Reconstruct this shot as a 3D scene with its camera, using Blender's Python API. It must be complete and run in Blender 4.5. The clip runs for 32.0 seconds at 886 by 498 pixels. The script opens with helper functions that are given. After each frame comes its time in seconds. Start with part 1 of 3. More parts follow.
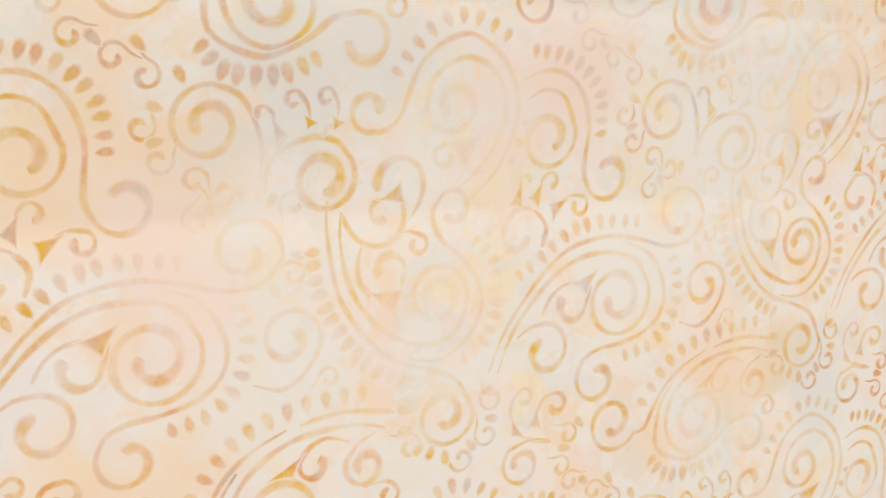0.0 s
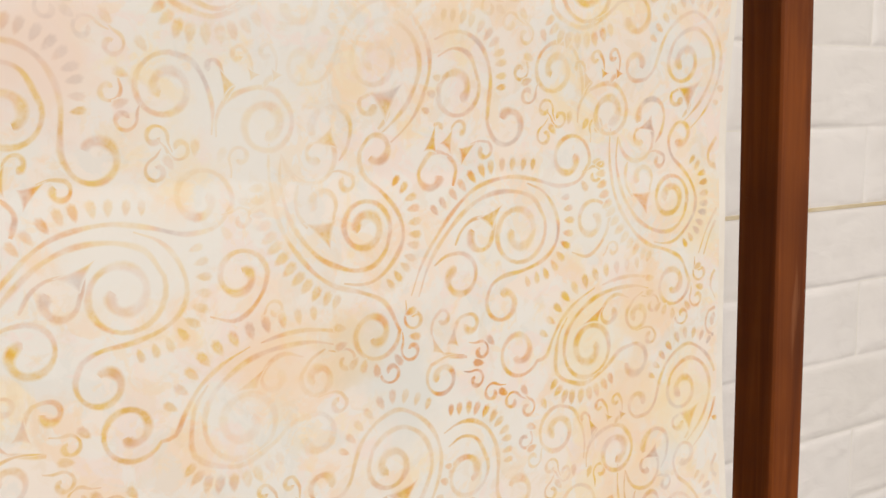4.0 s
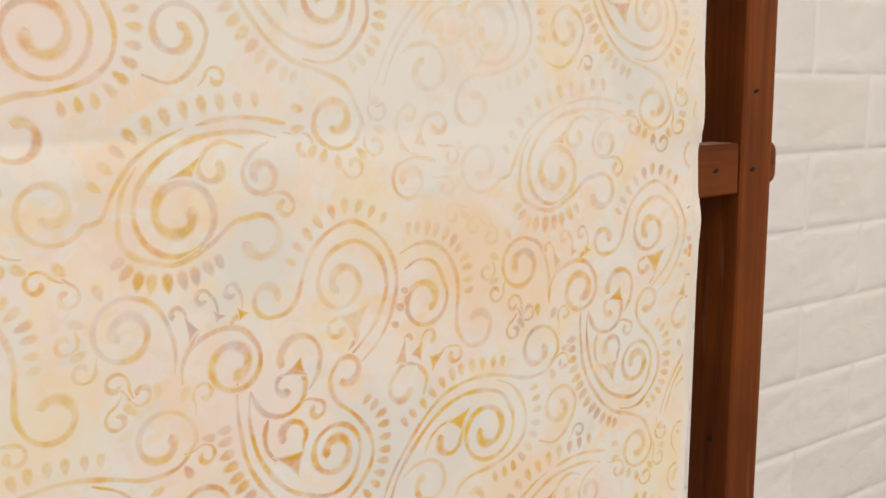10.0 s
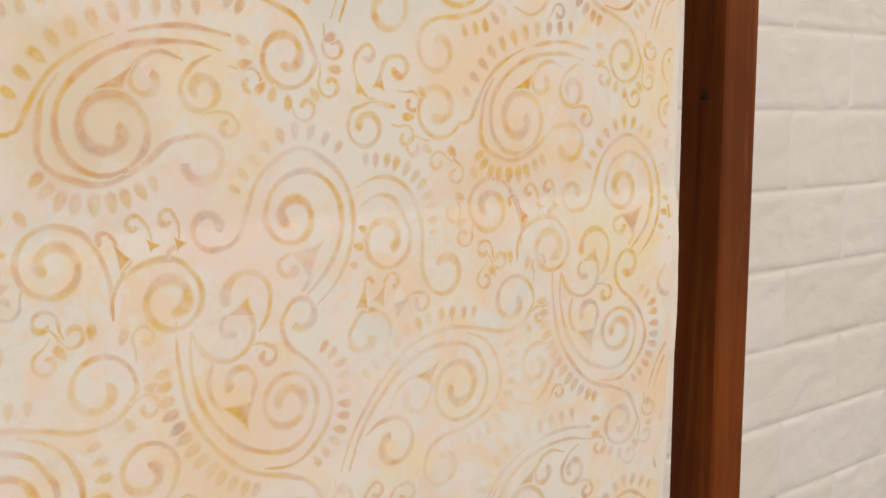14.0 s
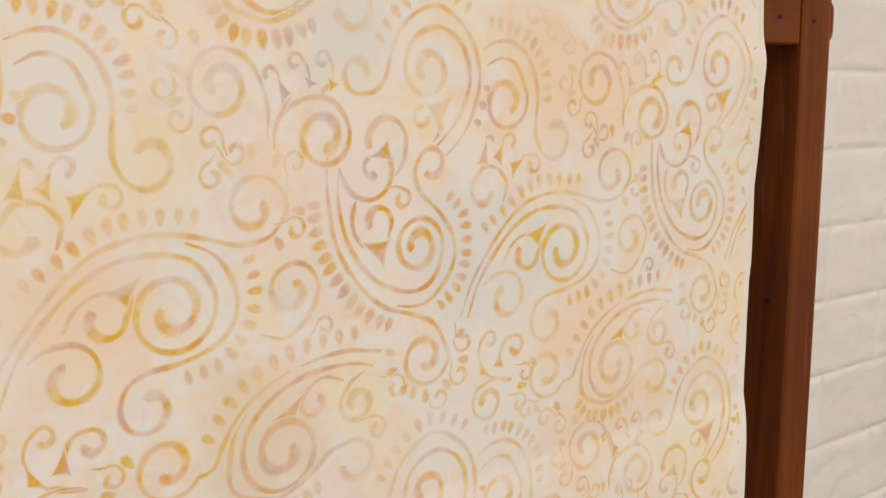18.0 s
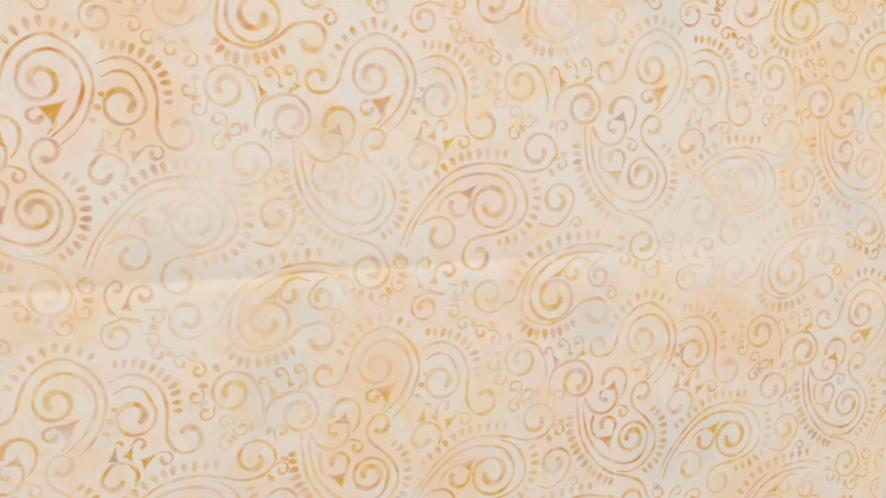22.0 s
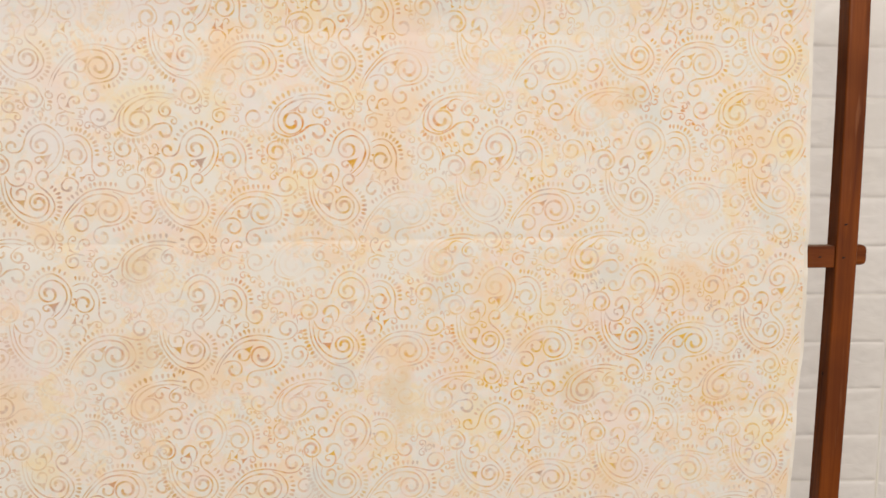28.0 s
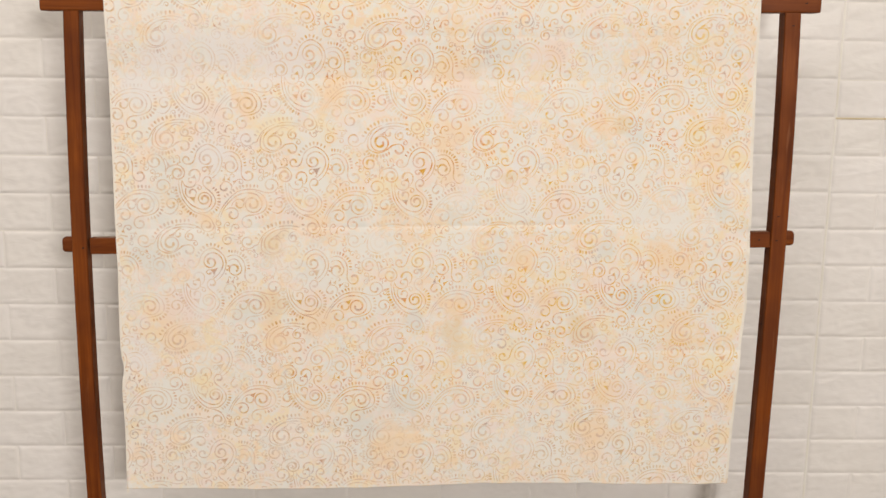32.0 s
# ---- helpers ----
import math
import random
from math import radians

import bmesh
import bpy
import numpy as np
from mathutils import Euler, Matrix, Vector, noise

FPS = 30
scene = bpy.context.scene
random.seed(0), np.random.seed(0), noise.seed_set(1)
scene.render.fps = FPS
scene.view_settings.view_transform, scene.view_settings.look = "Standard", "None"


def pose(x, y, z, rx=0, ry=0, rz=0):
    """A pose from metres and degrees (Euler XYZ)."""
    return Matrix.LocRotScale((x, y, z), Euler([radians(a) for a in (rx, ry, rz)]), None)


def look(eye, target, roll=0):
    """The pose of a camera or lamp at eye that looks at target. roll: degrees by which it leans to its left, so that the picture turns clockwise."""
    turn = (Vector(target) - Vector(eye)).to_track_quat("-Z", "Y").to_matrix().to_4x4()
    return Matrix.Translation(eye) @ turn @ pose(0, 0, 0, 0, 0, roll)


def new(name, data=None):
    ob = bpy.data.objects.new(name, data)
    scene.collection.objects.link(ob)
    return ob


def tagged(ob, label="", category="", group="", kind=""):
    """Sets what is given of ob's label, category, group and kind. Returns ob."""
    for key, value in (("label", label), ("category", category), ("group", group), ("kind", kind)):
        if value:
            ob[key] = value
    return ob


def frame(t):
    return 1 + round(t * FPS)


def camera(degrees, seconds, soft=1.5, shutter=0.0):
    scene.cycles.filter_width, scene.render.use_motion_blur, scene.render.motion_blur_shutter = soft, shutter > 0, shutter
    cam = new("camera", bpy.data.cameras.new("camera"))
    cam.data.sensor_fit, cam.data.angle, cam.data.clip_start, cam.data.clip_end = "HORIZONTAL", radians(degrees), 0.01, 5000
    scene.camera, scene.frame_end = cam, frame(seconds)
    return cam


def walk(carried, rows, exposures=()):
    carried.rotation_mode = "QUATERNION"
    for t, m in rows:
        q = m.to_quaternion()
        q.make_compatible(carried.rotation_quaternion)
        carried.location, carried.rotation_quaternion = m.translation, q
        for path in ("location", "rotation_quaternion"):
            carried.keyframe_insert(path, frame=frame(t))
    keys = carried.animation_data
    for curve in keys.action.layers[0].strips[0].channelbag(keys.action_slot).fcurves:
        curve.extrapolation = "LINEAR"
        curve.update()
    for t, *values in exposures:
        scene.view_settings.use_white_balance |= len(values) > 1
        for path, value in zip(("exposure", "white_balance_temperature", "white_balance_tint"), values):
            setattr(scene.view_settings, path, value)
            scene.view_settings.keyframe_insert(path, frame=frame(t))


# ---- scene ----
# Camera: a slow drift down and up the right half of the cloth, then a pull back.
cam = camera(47.92, 32.0, soft=1.5)
PATH = [
    (0, (0.0302, -0.3101, 1.4653), (0.9487, 1.4366, 1.1407), 0.19),
    (0.5, (0.0526, -0.3084, 1.4644), (0.9883, 1.4304, 1.1467), -0.02),
    (1, (0.0719, -0.3135, 1.4678), (1.0313, 1.4107, 1.1410), -0.23),
    (1.5, (0.0938, -0.3216, 1.4695), (1.0770, 1.3889, 1.1416), -0.34),
    (2, (0.1224, -0.3296, 1.4689), (1.1192, 1.3747, 1.1499), -0.58),
    (2.5, (0.1443, -0.3330, 1.4671), (1.1627, 1.3590, 1.1505), -0.55),
    (3, (0.1625, -0.3405, 1.4627), (1.2133, 1.3344, 1.1613), -0.77),
    (3.5, (0.1738, -0.3524, 1.4562), (1.2481, 1.3097, 1.1675), -1.10),
    (5.5, (0.1605, -0.3585, 1.4084), (1.3448, 1.2164, 1.0661), -1.02),
    (6, (0.1642, -0.3566, 1.3872), (1.3630, 1.2065, 1.0413), -0.92),
    (6.5, (0.1665, -0.3532, 1.3694), (1.3696, 1.2060, 1.0212), -0.83),
    (7, (0.1675, -0.3551, 1.3524), (1.3804, 1.1968, 1.0057), -0.92),
    (7.5, (0.1733, -0.3573, 1.3338), (1.3776, 1.2012, 0.9862), -0.98),
    (8, (0.1780, -0.3452, 1.3035), (1.3910, 1.2082, 0.9633), -0.97),
    (8.5, (0.1769, -0.3420, 1.2749), (1.3825, 1.2174, 0.9358), -0.98),
    (9, (0.1734, -0.3385, 1.2502), (1.3748, 1.2269, 0.9244), -1.06),
    (9.5, (0.1748, -0.3317, 1.2205), (1.3785, 1.2302, 0.8865), -0.94),
    (10, (0.1740, -0.3279, 1.1926), (1.3832, 1.2317, 0.8679), -0.86),
    (10.5, (0.1700, -0.3252, 1.1676), (1.3806, 1.2355, 0.8537), -0.97),
    (11, (0.1702, -0.3268, 1.1424), (1.3866, 1.2311, 0.8370), -1.02),
    (11.5, (0.1758, -0.3265, 1.1145), (1.4013, 1.2267, 0.8219), -0.97),
    (12, (0.1789, -0.3232, 1.0926), (1.4018, 1.2306, 0.7922), -0.77),
    (12.5, (0.1813, -0.3242, 1.0633), (1.4090, 1.2303, 0.7870), -1.03),
    (13, (0.1827, -0.3208, 1.0347), (1.4151, 1.2322, 0.7716), -1.21),
    (13.5, (0.1847, -0.3156, 1.0103), (1.4239, 1.2317, 0.7453), -1.28),
    (14, (0.1927, -0.3087, 0.9835), (1.4414, 1.2299, 0.7123), -1.03),
    (14.5, (0.1918, -0.3075, 0.9485), (1.4420, 1.2333, 0.6974), -1.36),
    (16.5, (0.1762, -0.3039, 0.9947), (1.4210, 1.2361, 0.7141), -0.71),
    (17, (0.1673, -0.3111, 1.0291), (1.3975, 1.2375, 0.7320), -0.33),
    (17.5, (0.1546, -0.3127, 1.0685), (1.3700, 1.2444, 0.7550), -0.36),
    (18, (0.1396, -0.3061, 1.1067), (1.3738, 1.2381, 0.8031), -0.68),
    (18.5, (0.1236, -0.3075, 1.1367), (1.3338, 1.2564, 0.8372), -0.98),
    (19, (0.0951, -0.3215, 1.1763), (1.2787, 1.2634, 0.8815), -1.05),
    (19.5, (0.0680, -0.3478, 1.1996), (1.2194, 1.2623, 0.9135), -1.21),
    (20, (0.0503, -0.3911, 1.2256), (1.1254, 1.2672, 0.9190), -1.29),
    (20.5, (0.0458, -0.4407, 1.2425), (1.0300, 1.2746, 0.9444), -1.17),
    (21, (0.0498, -0.4841, 1.2524), (0.9242, 1.2904, 0.9584), -0.87),
    (21.5, (0.0432, -0.5255, 1.2606), (0.7985, 1.3041, 0.9738), -0.73),
    (22, (0.0372, -0.5616, 1.2782), (0.7031, 1.2987, 0.9685), -0.35),
    (22.5, (0.0383, -0.5984, 1.2887), (0.6192, 1.2900, 0.9779), -0.30),
    (23, (0.0328, -0.6460, 1.2934), (0.5423, 1.2636, 0.9874), -0.27),
    (23.5, (0.0287, -0.6906, 1.3032), (0.4834, 1.2321, 0.9930), -0.19),
    (24, (0.0256, -0.7474, 1.3130), (0.4259, 1.1877, 1.0043), -0.22),
    (24.5, (0.0268, -0.7996, 1.3211), (0.3831, 1.1432, 1.0073), -0.14),
    (25, (0.0243, -0.8545, 1.3290), (0.3255, 1.0961, 1.0055), -0.14),
    (25.5, (0.0197, -0.9019, 1.3370), (0.2861, 1.0547, 1.0191), 0.07),
    (27.5, (0.0340, -1.1393, 1.3163), (0.1958, 0.8396, 1.0763), -0.27),
    (28, (0.0246, -1.2056, 1.3284), (0.1998, 0.7683, 1.0580), -0.17),
    (28.5, (0.0270, -1.2711, 1.3496), (0.1881, 0.7025, 1.0686), -0.14),
    (29, (0.0193, -1.3282, 1.3475), (0.1668, 0.6484, 1.0803), -0.11),
    (29.5, (0.0096, -1.3754, 1.3654), (0.1589, 0.5957, 1.0613), -0.15),
    (30, (-0.0047, -1.4439, 1.3870), (0.1509, 0.5242, 1.0666), -0.06),
    (30.5, (-0.0037, -1.5148, 1.3895), (0.1351, 0.4538, 1.0650), -0.00),
    (31, (-0.0183, -1.5796, 1.4108), (0.1029, 0.3875, 1.0704), 0.04),
    (31.5, (-0.0315, -1.6357, 1.4235), (0.0833, 0.3298, 1.0718), 0.04),
    (32, (-0.0380, -1.6849, 1.4579), (0.0729, 0.2763, 1.0821), 0.04),
]
walk(cam, [(t, look(eye, target, roll)) for t, eye, target, roll in PATH], [(0.0, 0.06, 6450, 10), (3.0, 0.05, 6500, 10), (6.0, 0.0, 6500, 10), (9.0, -0.05, 6600, 10), (13.0, -0.11, 6820, 11), (17.0, -0.11, 6800, 11), (21.0, -0.04, 6500, 10), (25.0, 0.01, 6600, 10), (28.0, 0.0, 6650, 10), (32.0, 0.03, 6700, 10)])

# ---- light: a softbox to the right of the camera, an unseen fill overhead, a dim room ----
world = bpy.data.worlds.new("room_air")
scene.world = world
world.use_nodes = True
world.node_tree.nodes["Background"].inputs["Color"].default_value = (1.0, 0.95, 0.90, 1)
world.node_tree.nodes["Background"].inputs["Strength"].default_value = 0.18


def softbox(name, eye, target, wide, high, watts, colour):
    data = bpy.data.lights.new(name, "AREA")
    data.shape, data.size, data.size_y = "RECTANGLE", wide, high
    data.energy, data.color = watts, colour
    ob = new(name, data)
    ob.matrix_world = look(eye, target)
    return ob


softbox("key_light", (1.20, -4.40, 2.25), (0.0, 0.1, 1.1), 0.95, 0.75, 100, (1.0, 0.955, 0.905))
# Added fill, no known lamp: lifts the left side and the top.
softbox("overhead_fill", (-0.9, -2.2, 3.46), (-0.8, -1.8, 0.0), 1.8, 1.2, 56, (1.0, 0.95, 0.90))


# ---- small kit ----
def link(name, bm, material, parent=None, label="", smooth=False):
    mesh = bpy.data.meshes.new(name)
    bm.to_mesh(mesh)
    bm.free()
    mesh.materials.append(material)
    if smooth:
        mesh.shade_smooth()
    ob = new(name, mesh)
    if parent is not None:
        ob.parent = parent
    if label:
        ob["label"] = label
    return ob


part = link


def box(x0, x1, y0, y1, z0, z1, bevel=0.003, segments=2):
    bm = bmesh.new()
    bmesh.ops.create_cube(bm, size=1.0)
    for v in bm.verts:
        v.co = Vector((x0 + (v.co.x + 0.5) * (x1 - x0), y0 + (v.co.y + 0.5) * (y1 - y0), z0 + (v.co.z + 0.5) * (z1 - z0)))
    if bevel:
        bmesh.ops.bevel(bm, geom=list(bm.edges), offset=bevel, segments=segments, profile=0.6, affect="EDGES")
    return bm


class Nodes:
    """A few words for writing node materials."""

    def __init__(self, name):
        self.material = bpy.data.materials.new(name)
        self.material.use_nodes = True
        self.tree = self.material.node_tree
        self.shader = self.tree.nodes["Principled BSDF"]

    def add(self, kind, **given):
        node = self.tree.nodes.new(kind)
        for key, value in given.items():
            node.inputs[key.replace("_", " ")].default_value = value
        return node

    def link(self, a, b):
        self.tree.links.new(a, b)

    def coords(self, scale=(1, 1, 1), space="Object"):
        where = self.add("ShaderNodeTexCoord")
        mapping = self.add("ShaderNodeMapping", Scale=scale)
        self.link(where.outputs[space], mapping.inputs["Vector"])
        return mapping.outputs["Vector"]

    def noise(self, vector, scale, detail=4.0, rough=0.55, distortion=0.0):
        node = self.add("ShaderNodeTexNoise", Scale=scale, Detail=detail, Roughness=rough, Distortion=distortion)
        self.link(vector, node.inputs["Vector"])
        return node.outputs["Fac"]

    def ramp(self, value, *stops):
        node = self.add("ShaderNodeValToRGB")
        marks = node.color_ramp.elements
        while len(marks) < len(stops):
            marks.new(0.5)
        for mark, (at, colour) in zip(marks, stops):
            mark.position = at
            mark.color = (*colour, 1) if len(colour) == 3 else colour
        self.link(value, node.inputs["Fac"])
        return node.outputs["Color"]

    def span(self, value, low, high, to_low=0.0, to_high=1.0):
        node = self.tree.nodes.new("ShaderNodeMapRange")
        node.interpolation_type = "SMOOTHSTEP"
        for key, number in (("From Min", low), ("From Max", high), ("To Min", to_low), ("To Max", to_high)):
            node.inputs[key].default_value = number
        self.link(value, node.inputs["Value"])
        return node.outputs["Result"]

    def math(self, operation, a, b):
        node = self.tree.nodes.new("ShaderNodeMath")
        node.operation = operation
        for n, value in enumerate((a, b)):
            if isinstance(value, (int, float)):
                node.inputs[n].default_value = value
            else:
                self.link(value, node.inputs[n])
        return node.outputs[0]

    def mix(self, amount, a, b, blend="MIX"):
        node = self.tree.nodes.new("ShaderNodeMix")
        node.data_type, node.blend_type = "RGBA", blend
        for key, value in ((0, amount), (6, a), (7, b)):
            if isinstance(value, (int, float)):
                node.inputs[key].default_value = value
            elif isinstance(value, tuple):
                node.inputs[key].default_value = (*value, 1)
            else:
                self.link(value, node.inputs[key])
        return node.outputs[2]

    def bump(self, height, strength, distance):
        node = self.add("ShaderNodeBump", Strength=strength, Distance=distance)
        self.link(height, node.inputs["Height"])
        self.link(node.outputs["Normal"], self.shader.inputs["Normal"])

    def set(self, colour=None, rough=None, **given):
        for key, value in (("Base Color", colour), ("Roughness", rough)):
            if value is None:
                continue
            if isinstance(value, tuple):
                self.shader.inputs[key].default_value = (*value, 1)
            elif isinstance(value, (int, float)):
                self.shader.inputs[key].default_value = value
            else:
                self.link(value, self.shader.inputs[key])
        for key, value in given.items():
            self.shader.inputs[key.replace("_", " ")].default_value = value
        return self.material


# ---- materials ----
def wood_material(name, along):
    """Red-brown varnished timber with its grain along one axis."""
    n = Nodes(name)
    stretch = [70.0, 70.0, 70.0]
    stretch[along] = 3.0
    grain = n.noise(n.coords(stretch), 1.0, 6.0, 0.65, 1.2)
    broad = n.noise(n.coords((4, 4, 4)), 2.2, 3.0)
    colour = n.ramp(grain, (0.25, WOOD_A), (0.5, WOOD_B), (0.75, WOOD_C))
    colour = n.mix(n.span(broad, 0.35, 0.7, 0.0, 0.45), colour, (0.065, 0.015, 0.005))
    scuffs = n.span(n.noise(n.coords((35, 35, 35)), 1.6, 5.0, 0.7), 0.68, 0.78)
    colour = n.mix(n.math("MULTIPLY", scuffs, 0.35), colour, (0.28, 0.13, 0.07))
    rub = [90.0, 90.0, 90.0]
    rub[along] = 7.0
    rubbed = n.span(n.noise(n.coords(rub), 1.0, 4.0, 0.6), 0.60, 0.72)
    colour = n.mix(n.math("MULTIPLY", rubbed, 0.30), colour, (0.36, 0.15, 0.07))
    # Corners painted lighter: an edge highlight together with wear.
    edge = n.span(n.add("ShaderNodeNewGeometry").outputs["Pointiness"], 0.56, 0.68, 0.0, 0.5)
    colour = n.mix(n.math("MULTIPLY", edge, n.span(broad, 0.35, 0.6, 0.2, 1.0)), colour, (0.34, 0.13, 0.05))
    n.bump(grain, 0.25, 0.0008)
    return n.set(colour, n.span(broad, 0.3, 0.7, 0.42, 0.6), Specular_IOR_Level=0.16)


WOOD_A, WOOD_B, WOOD_C = (0.088, 0.019, 0.003), (0.175, 0.042, 0.006), (0.26, 0.070, 0.011)
wood_up = wood_material("varnished_wood_upright", 2)
wood_across = wood_material("varnished_wood_across", 0)


def foam_material():
    """White embossed foam brick: wrinkled relief like split stone, slight yellowing."""
    n = Nodes("white_foam_brick")
    per = n.add("ShaderNodeObjectInfo")
    where = n.add("ShaderNodeVectorMath")
    n.link(n.coords((1, 1, 1)), where.inputs[0])
    push = n.add("ShaderNodeCombineXYZ")
    n.link(n.math("MULTIPLY", per.outputs["Random"], 37.0), push.inputs["X"])
    n.link(n.math("MULTIPLY", per.outputs["Random"], 91.0), push.inputs["Y"])
    n.link(push.outputs["Vector"], where.inputs[1])
    spot = where.outputs["Vector"]
    colour = n.mix(n.span(n.noise(spot, 9.0, 3.0), 0.3, 0.7), FOAM_A, FOAM_B)
    colour = n.mix(n.span(per.outputs["Random"], 0.0, 1.0, 0.0, 0.15), colour, (0.70, 0.66, 0.58))
    lean = n.add("ShaderNodeMapping", Scale=(28, 28, 62), Rotation=(0, 0.35, 0))
    n.link(spot, lean.inputs["Vector"])
    wrinkles = n.noise(lean.outputs["Vector"], 1.0, 2.5, 0.45, 1.0)
    fine = n.noise(spot, 220.0, 3.0)
    n.bump(n.math("ADD", wrinkles, n.math("MULTIPLY", fine, 0.015)), 0.34, 0.0026)
    return n.set(colour, 0.48)


FOAM_A, FOAM_B = (0.84, 0.815, 0.81), (0.80, 0.775, 0.765)
foam = foam_material()


def plain_material(name, colour, other, scale, rough):
    n = Nodes(name)
    spots = n.noise(n.coords(), scale, 5.0)
    n.bump(n.noise(n.coords(), scale * 12, 3.0), 0.1, 0.001)
    return n.set(n.mix(n.span(spots, 0.35, 0.65), colour, other), rough)


joint = plain_material("foam_joint", (0.83, 0.81, 0.77), (0.80, 0.77, 0.70), 14.0, 0.7)
glue = plain_material("yellowed_seam", (0.60, 0.49, 0.30), (0.70, 0.62, 0.47), 20.0, 0.6)
paint = plain_material("room_paint", (0.74, 0.71, 0.66), (0.70, 0.67, 0.62), 3.0, 0.8)
floor_stuff = plain_material("floor_tile", (0.16, 0.13, 0.10), (0.11, 0.09, 0.07), 5.0, 0.4)
lit_dust = plain_material("lit_grey_dust", (0.30, 0.20, 0.14), (0.22, 0.12, 0.07), 60.0, 0.95)
dark_hole = plain_material("dark_nail_hole", (0.012, 0.006, 0.004), (0.02, 0.01, 0.006), 300.0, 0.95)

# ---- the room ----
WALL = 0.20
LEFT, RIGHT, BACK, HIGH = -2.8, 3.2, -6.0, 3.5
tagged(link("floor", box(LEFT - 0.1, RIGHT + 0.1, BACK - 0.1, WALL + 0.1, -0.1, 0.0, 0), floor_stuff), "plain dark grey-brown floor of the studio", "floor", kind="structure")
tagged(link("ceiling", box(LEFT - 0.1, RIGHT + 0.1, BACK - 0.1, WALL + 0.1, HIGH, HIGH + 0.1, 0), paint), "plain white room ceiling", "ceiling", kind="structure")
for side, x in (("west", LEFT), ("east", RIGHT + 0.1)):
    tagged(link("wall_" + side, box(x - 0.1, x, BACK, WALL + 0.25, 0.0, HIGH, 0), paint), "plain off-white painted side wall", "wall", kind="structure")
tagged(link("wall_south", box(LEFT, RIGHT, BACK - 0.1, BACK, 0.0, HIGH, 0), paint), "plain off-white painted wall", "wall", kind="structure")
wall_north = tagged(link("wall_north", box(LEFT - 0.1, RIGHT + 0.1, WALL, WALL + 0.1, -0.08, HIGH + 0.08, 0), joint),
                    "wall covered with white embossed foam brick panels", "wall", kind="structure")

# Foam bricks in running bond; two panels meet at one straight upright seam.
BRICK_L, BRICK_H, GAP, DEEP = 0.188, 0.0726, 0.0003, 0.0009
SEAM_X, SEAM_Z, BOND_X = 0.826, 1.346, -0.678


def brick_mesh(seed, wide):
    """One foam brick with chipped-stone relief and soft edges."""
    rng = random.Random(seed)
    shift = Vector((rng.uniform(0, 50), rng.uniform(0, 50), 0))
    nx, nz = (44 if wide > 0.1 else 22), 20
    w, h = wide - GAP, BRICK_H - GAP
    verts, faces = [], []

    def ticks(count, size):
        rim = [0.0, 0.0012 / size, 0.0025 / size, 0.0045 / size]
        inner = [rim[-1] + (1 - 2 * rim[-1]) * t / (count - 6) for t in range(1, count - 6)]
        return rim + inner + [1 - t for t in reversed(rim)]

    us, vs = ticks(nx, w), ticks(nz, h)
    for k in range(nz + 1):
        for i in range(nx + 1):
            u, v = us[i], vs[k]
            x, z = (u - 0.5) * w, (v - 0.5) * h
            edge = min(u, 1 - u) * w, min(v, 1 - v) * h
            rise = min(1.0, max(0.0, min(edge) - 0.0006) / (0.0040 + 0.0018 * noise.noise(Vector((x * 60, z * 60, 0)) + shift)))
            rise = rise * rise * (3 - 2 * rise)
            spot = Vector((x * 26 + z * 14, z * 64 - x * 17, 0)) + shift
            chips = noise.ridged_multi_fractal(spot, 0.8, 2.1, 3, 0.9, 2.0) * 0.0011
            swell = noise.noise(spot * 0.6) * 0.0010
            verts.append((x, -DEEP * (0.03 + 0.7 * rise) - (chips + swell) * rise, z))
    for k in range(nz):
        for i in range(nx):
            a = k * (nx + 1) + i
            faces.append((a, a + 1, a + nx + 2, a + nx + 1))
    rim = [*range(nx + 1), *[(k + 1) * (nx + 1) - 1 for k in range(1, nz + 1)],
           *[nz * (nx + 1) + i for i in range(nx - 1, -1, -1)], *[k * (nx + 1) for k in range(nz - 1, 0, -1)]]
    first = len(verts)
    count = len(rim)
    verts += [verts[r] for r in rim] + [(verts[r][0], 0.002, verts[r][2]) for r in rim]
    for n in range(count):
        m = (n + 1) % count
        faces.append((first + m, first + n, first + count + n, first + count + m))
    mesh = bpy.data.meshes.new("brick")
    mesh.from_pydata(verts, [], faces)
    mesh.materials.append(foam)
    mesh.shade_smooth()
    return mesh


full_bricks = [brick_mesh(s, BRICK_L) for s in range(10)]
half_bricks = [brick_mesh(100 + s, BRICK_L / 2) for s in range(6)]
BRICKS = random.Random(5)
# The wall runs a little towards the stand at one end, and its courses are not quite level.
pivot = Matrix.Translation((0.9, WALL, 1.346))
wall_north.matrix_world = pivot @ pose(0, 0, 0, 0, 0.7, -1.5) @ pivot.inverted()


def lay_brick(x, z, half):
    ob = new("brick", BRICKS.choice(half_bricks if half else full_bricks))
    ob.parent = wall_north
    ob.location = (x + BRICKS.uniform(-0.0006, 0.0006), WALL, z + BRICKS.uniform(-0.0005, 0.0005))
    ob.rotation_euler = (0, BRICKS.choice((0, math.pi)), 0)


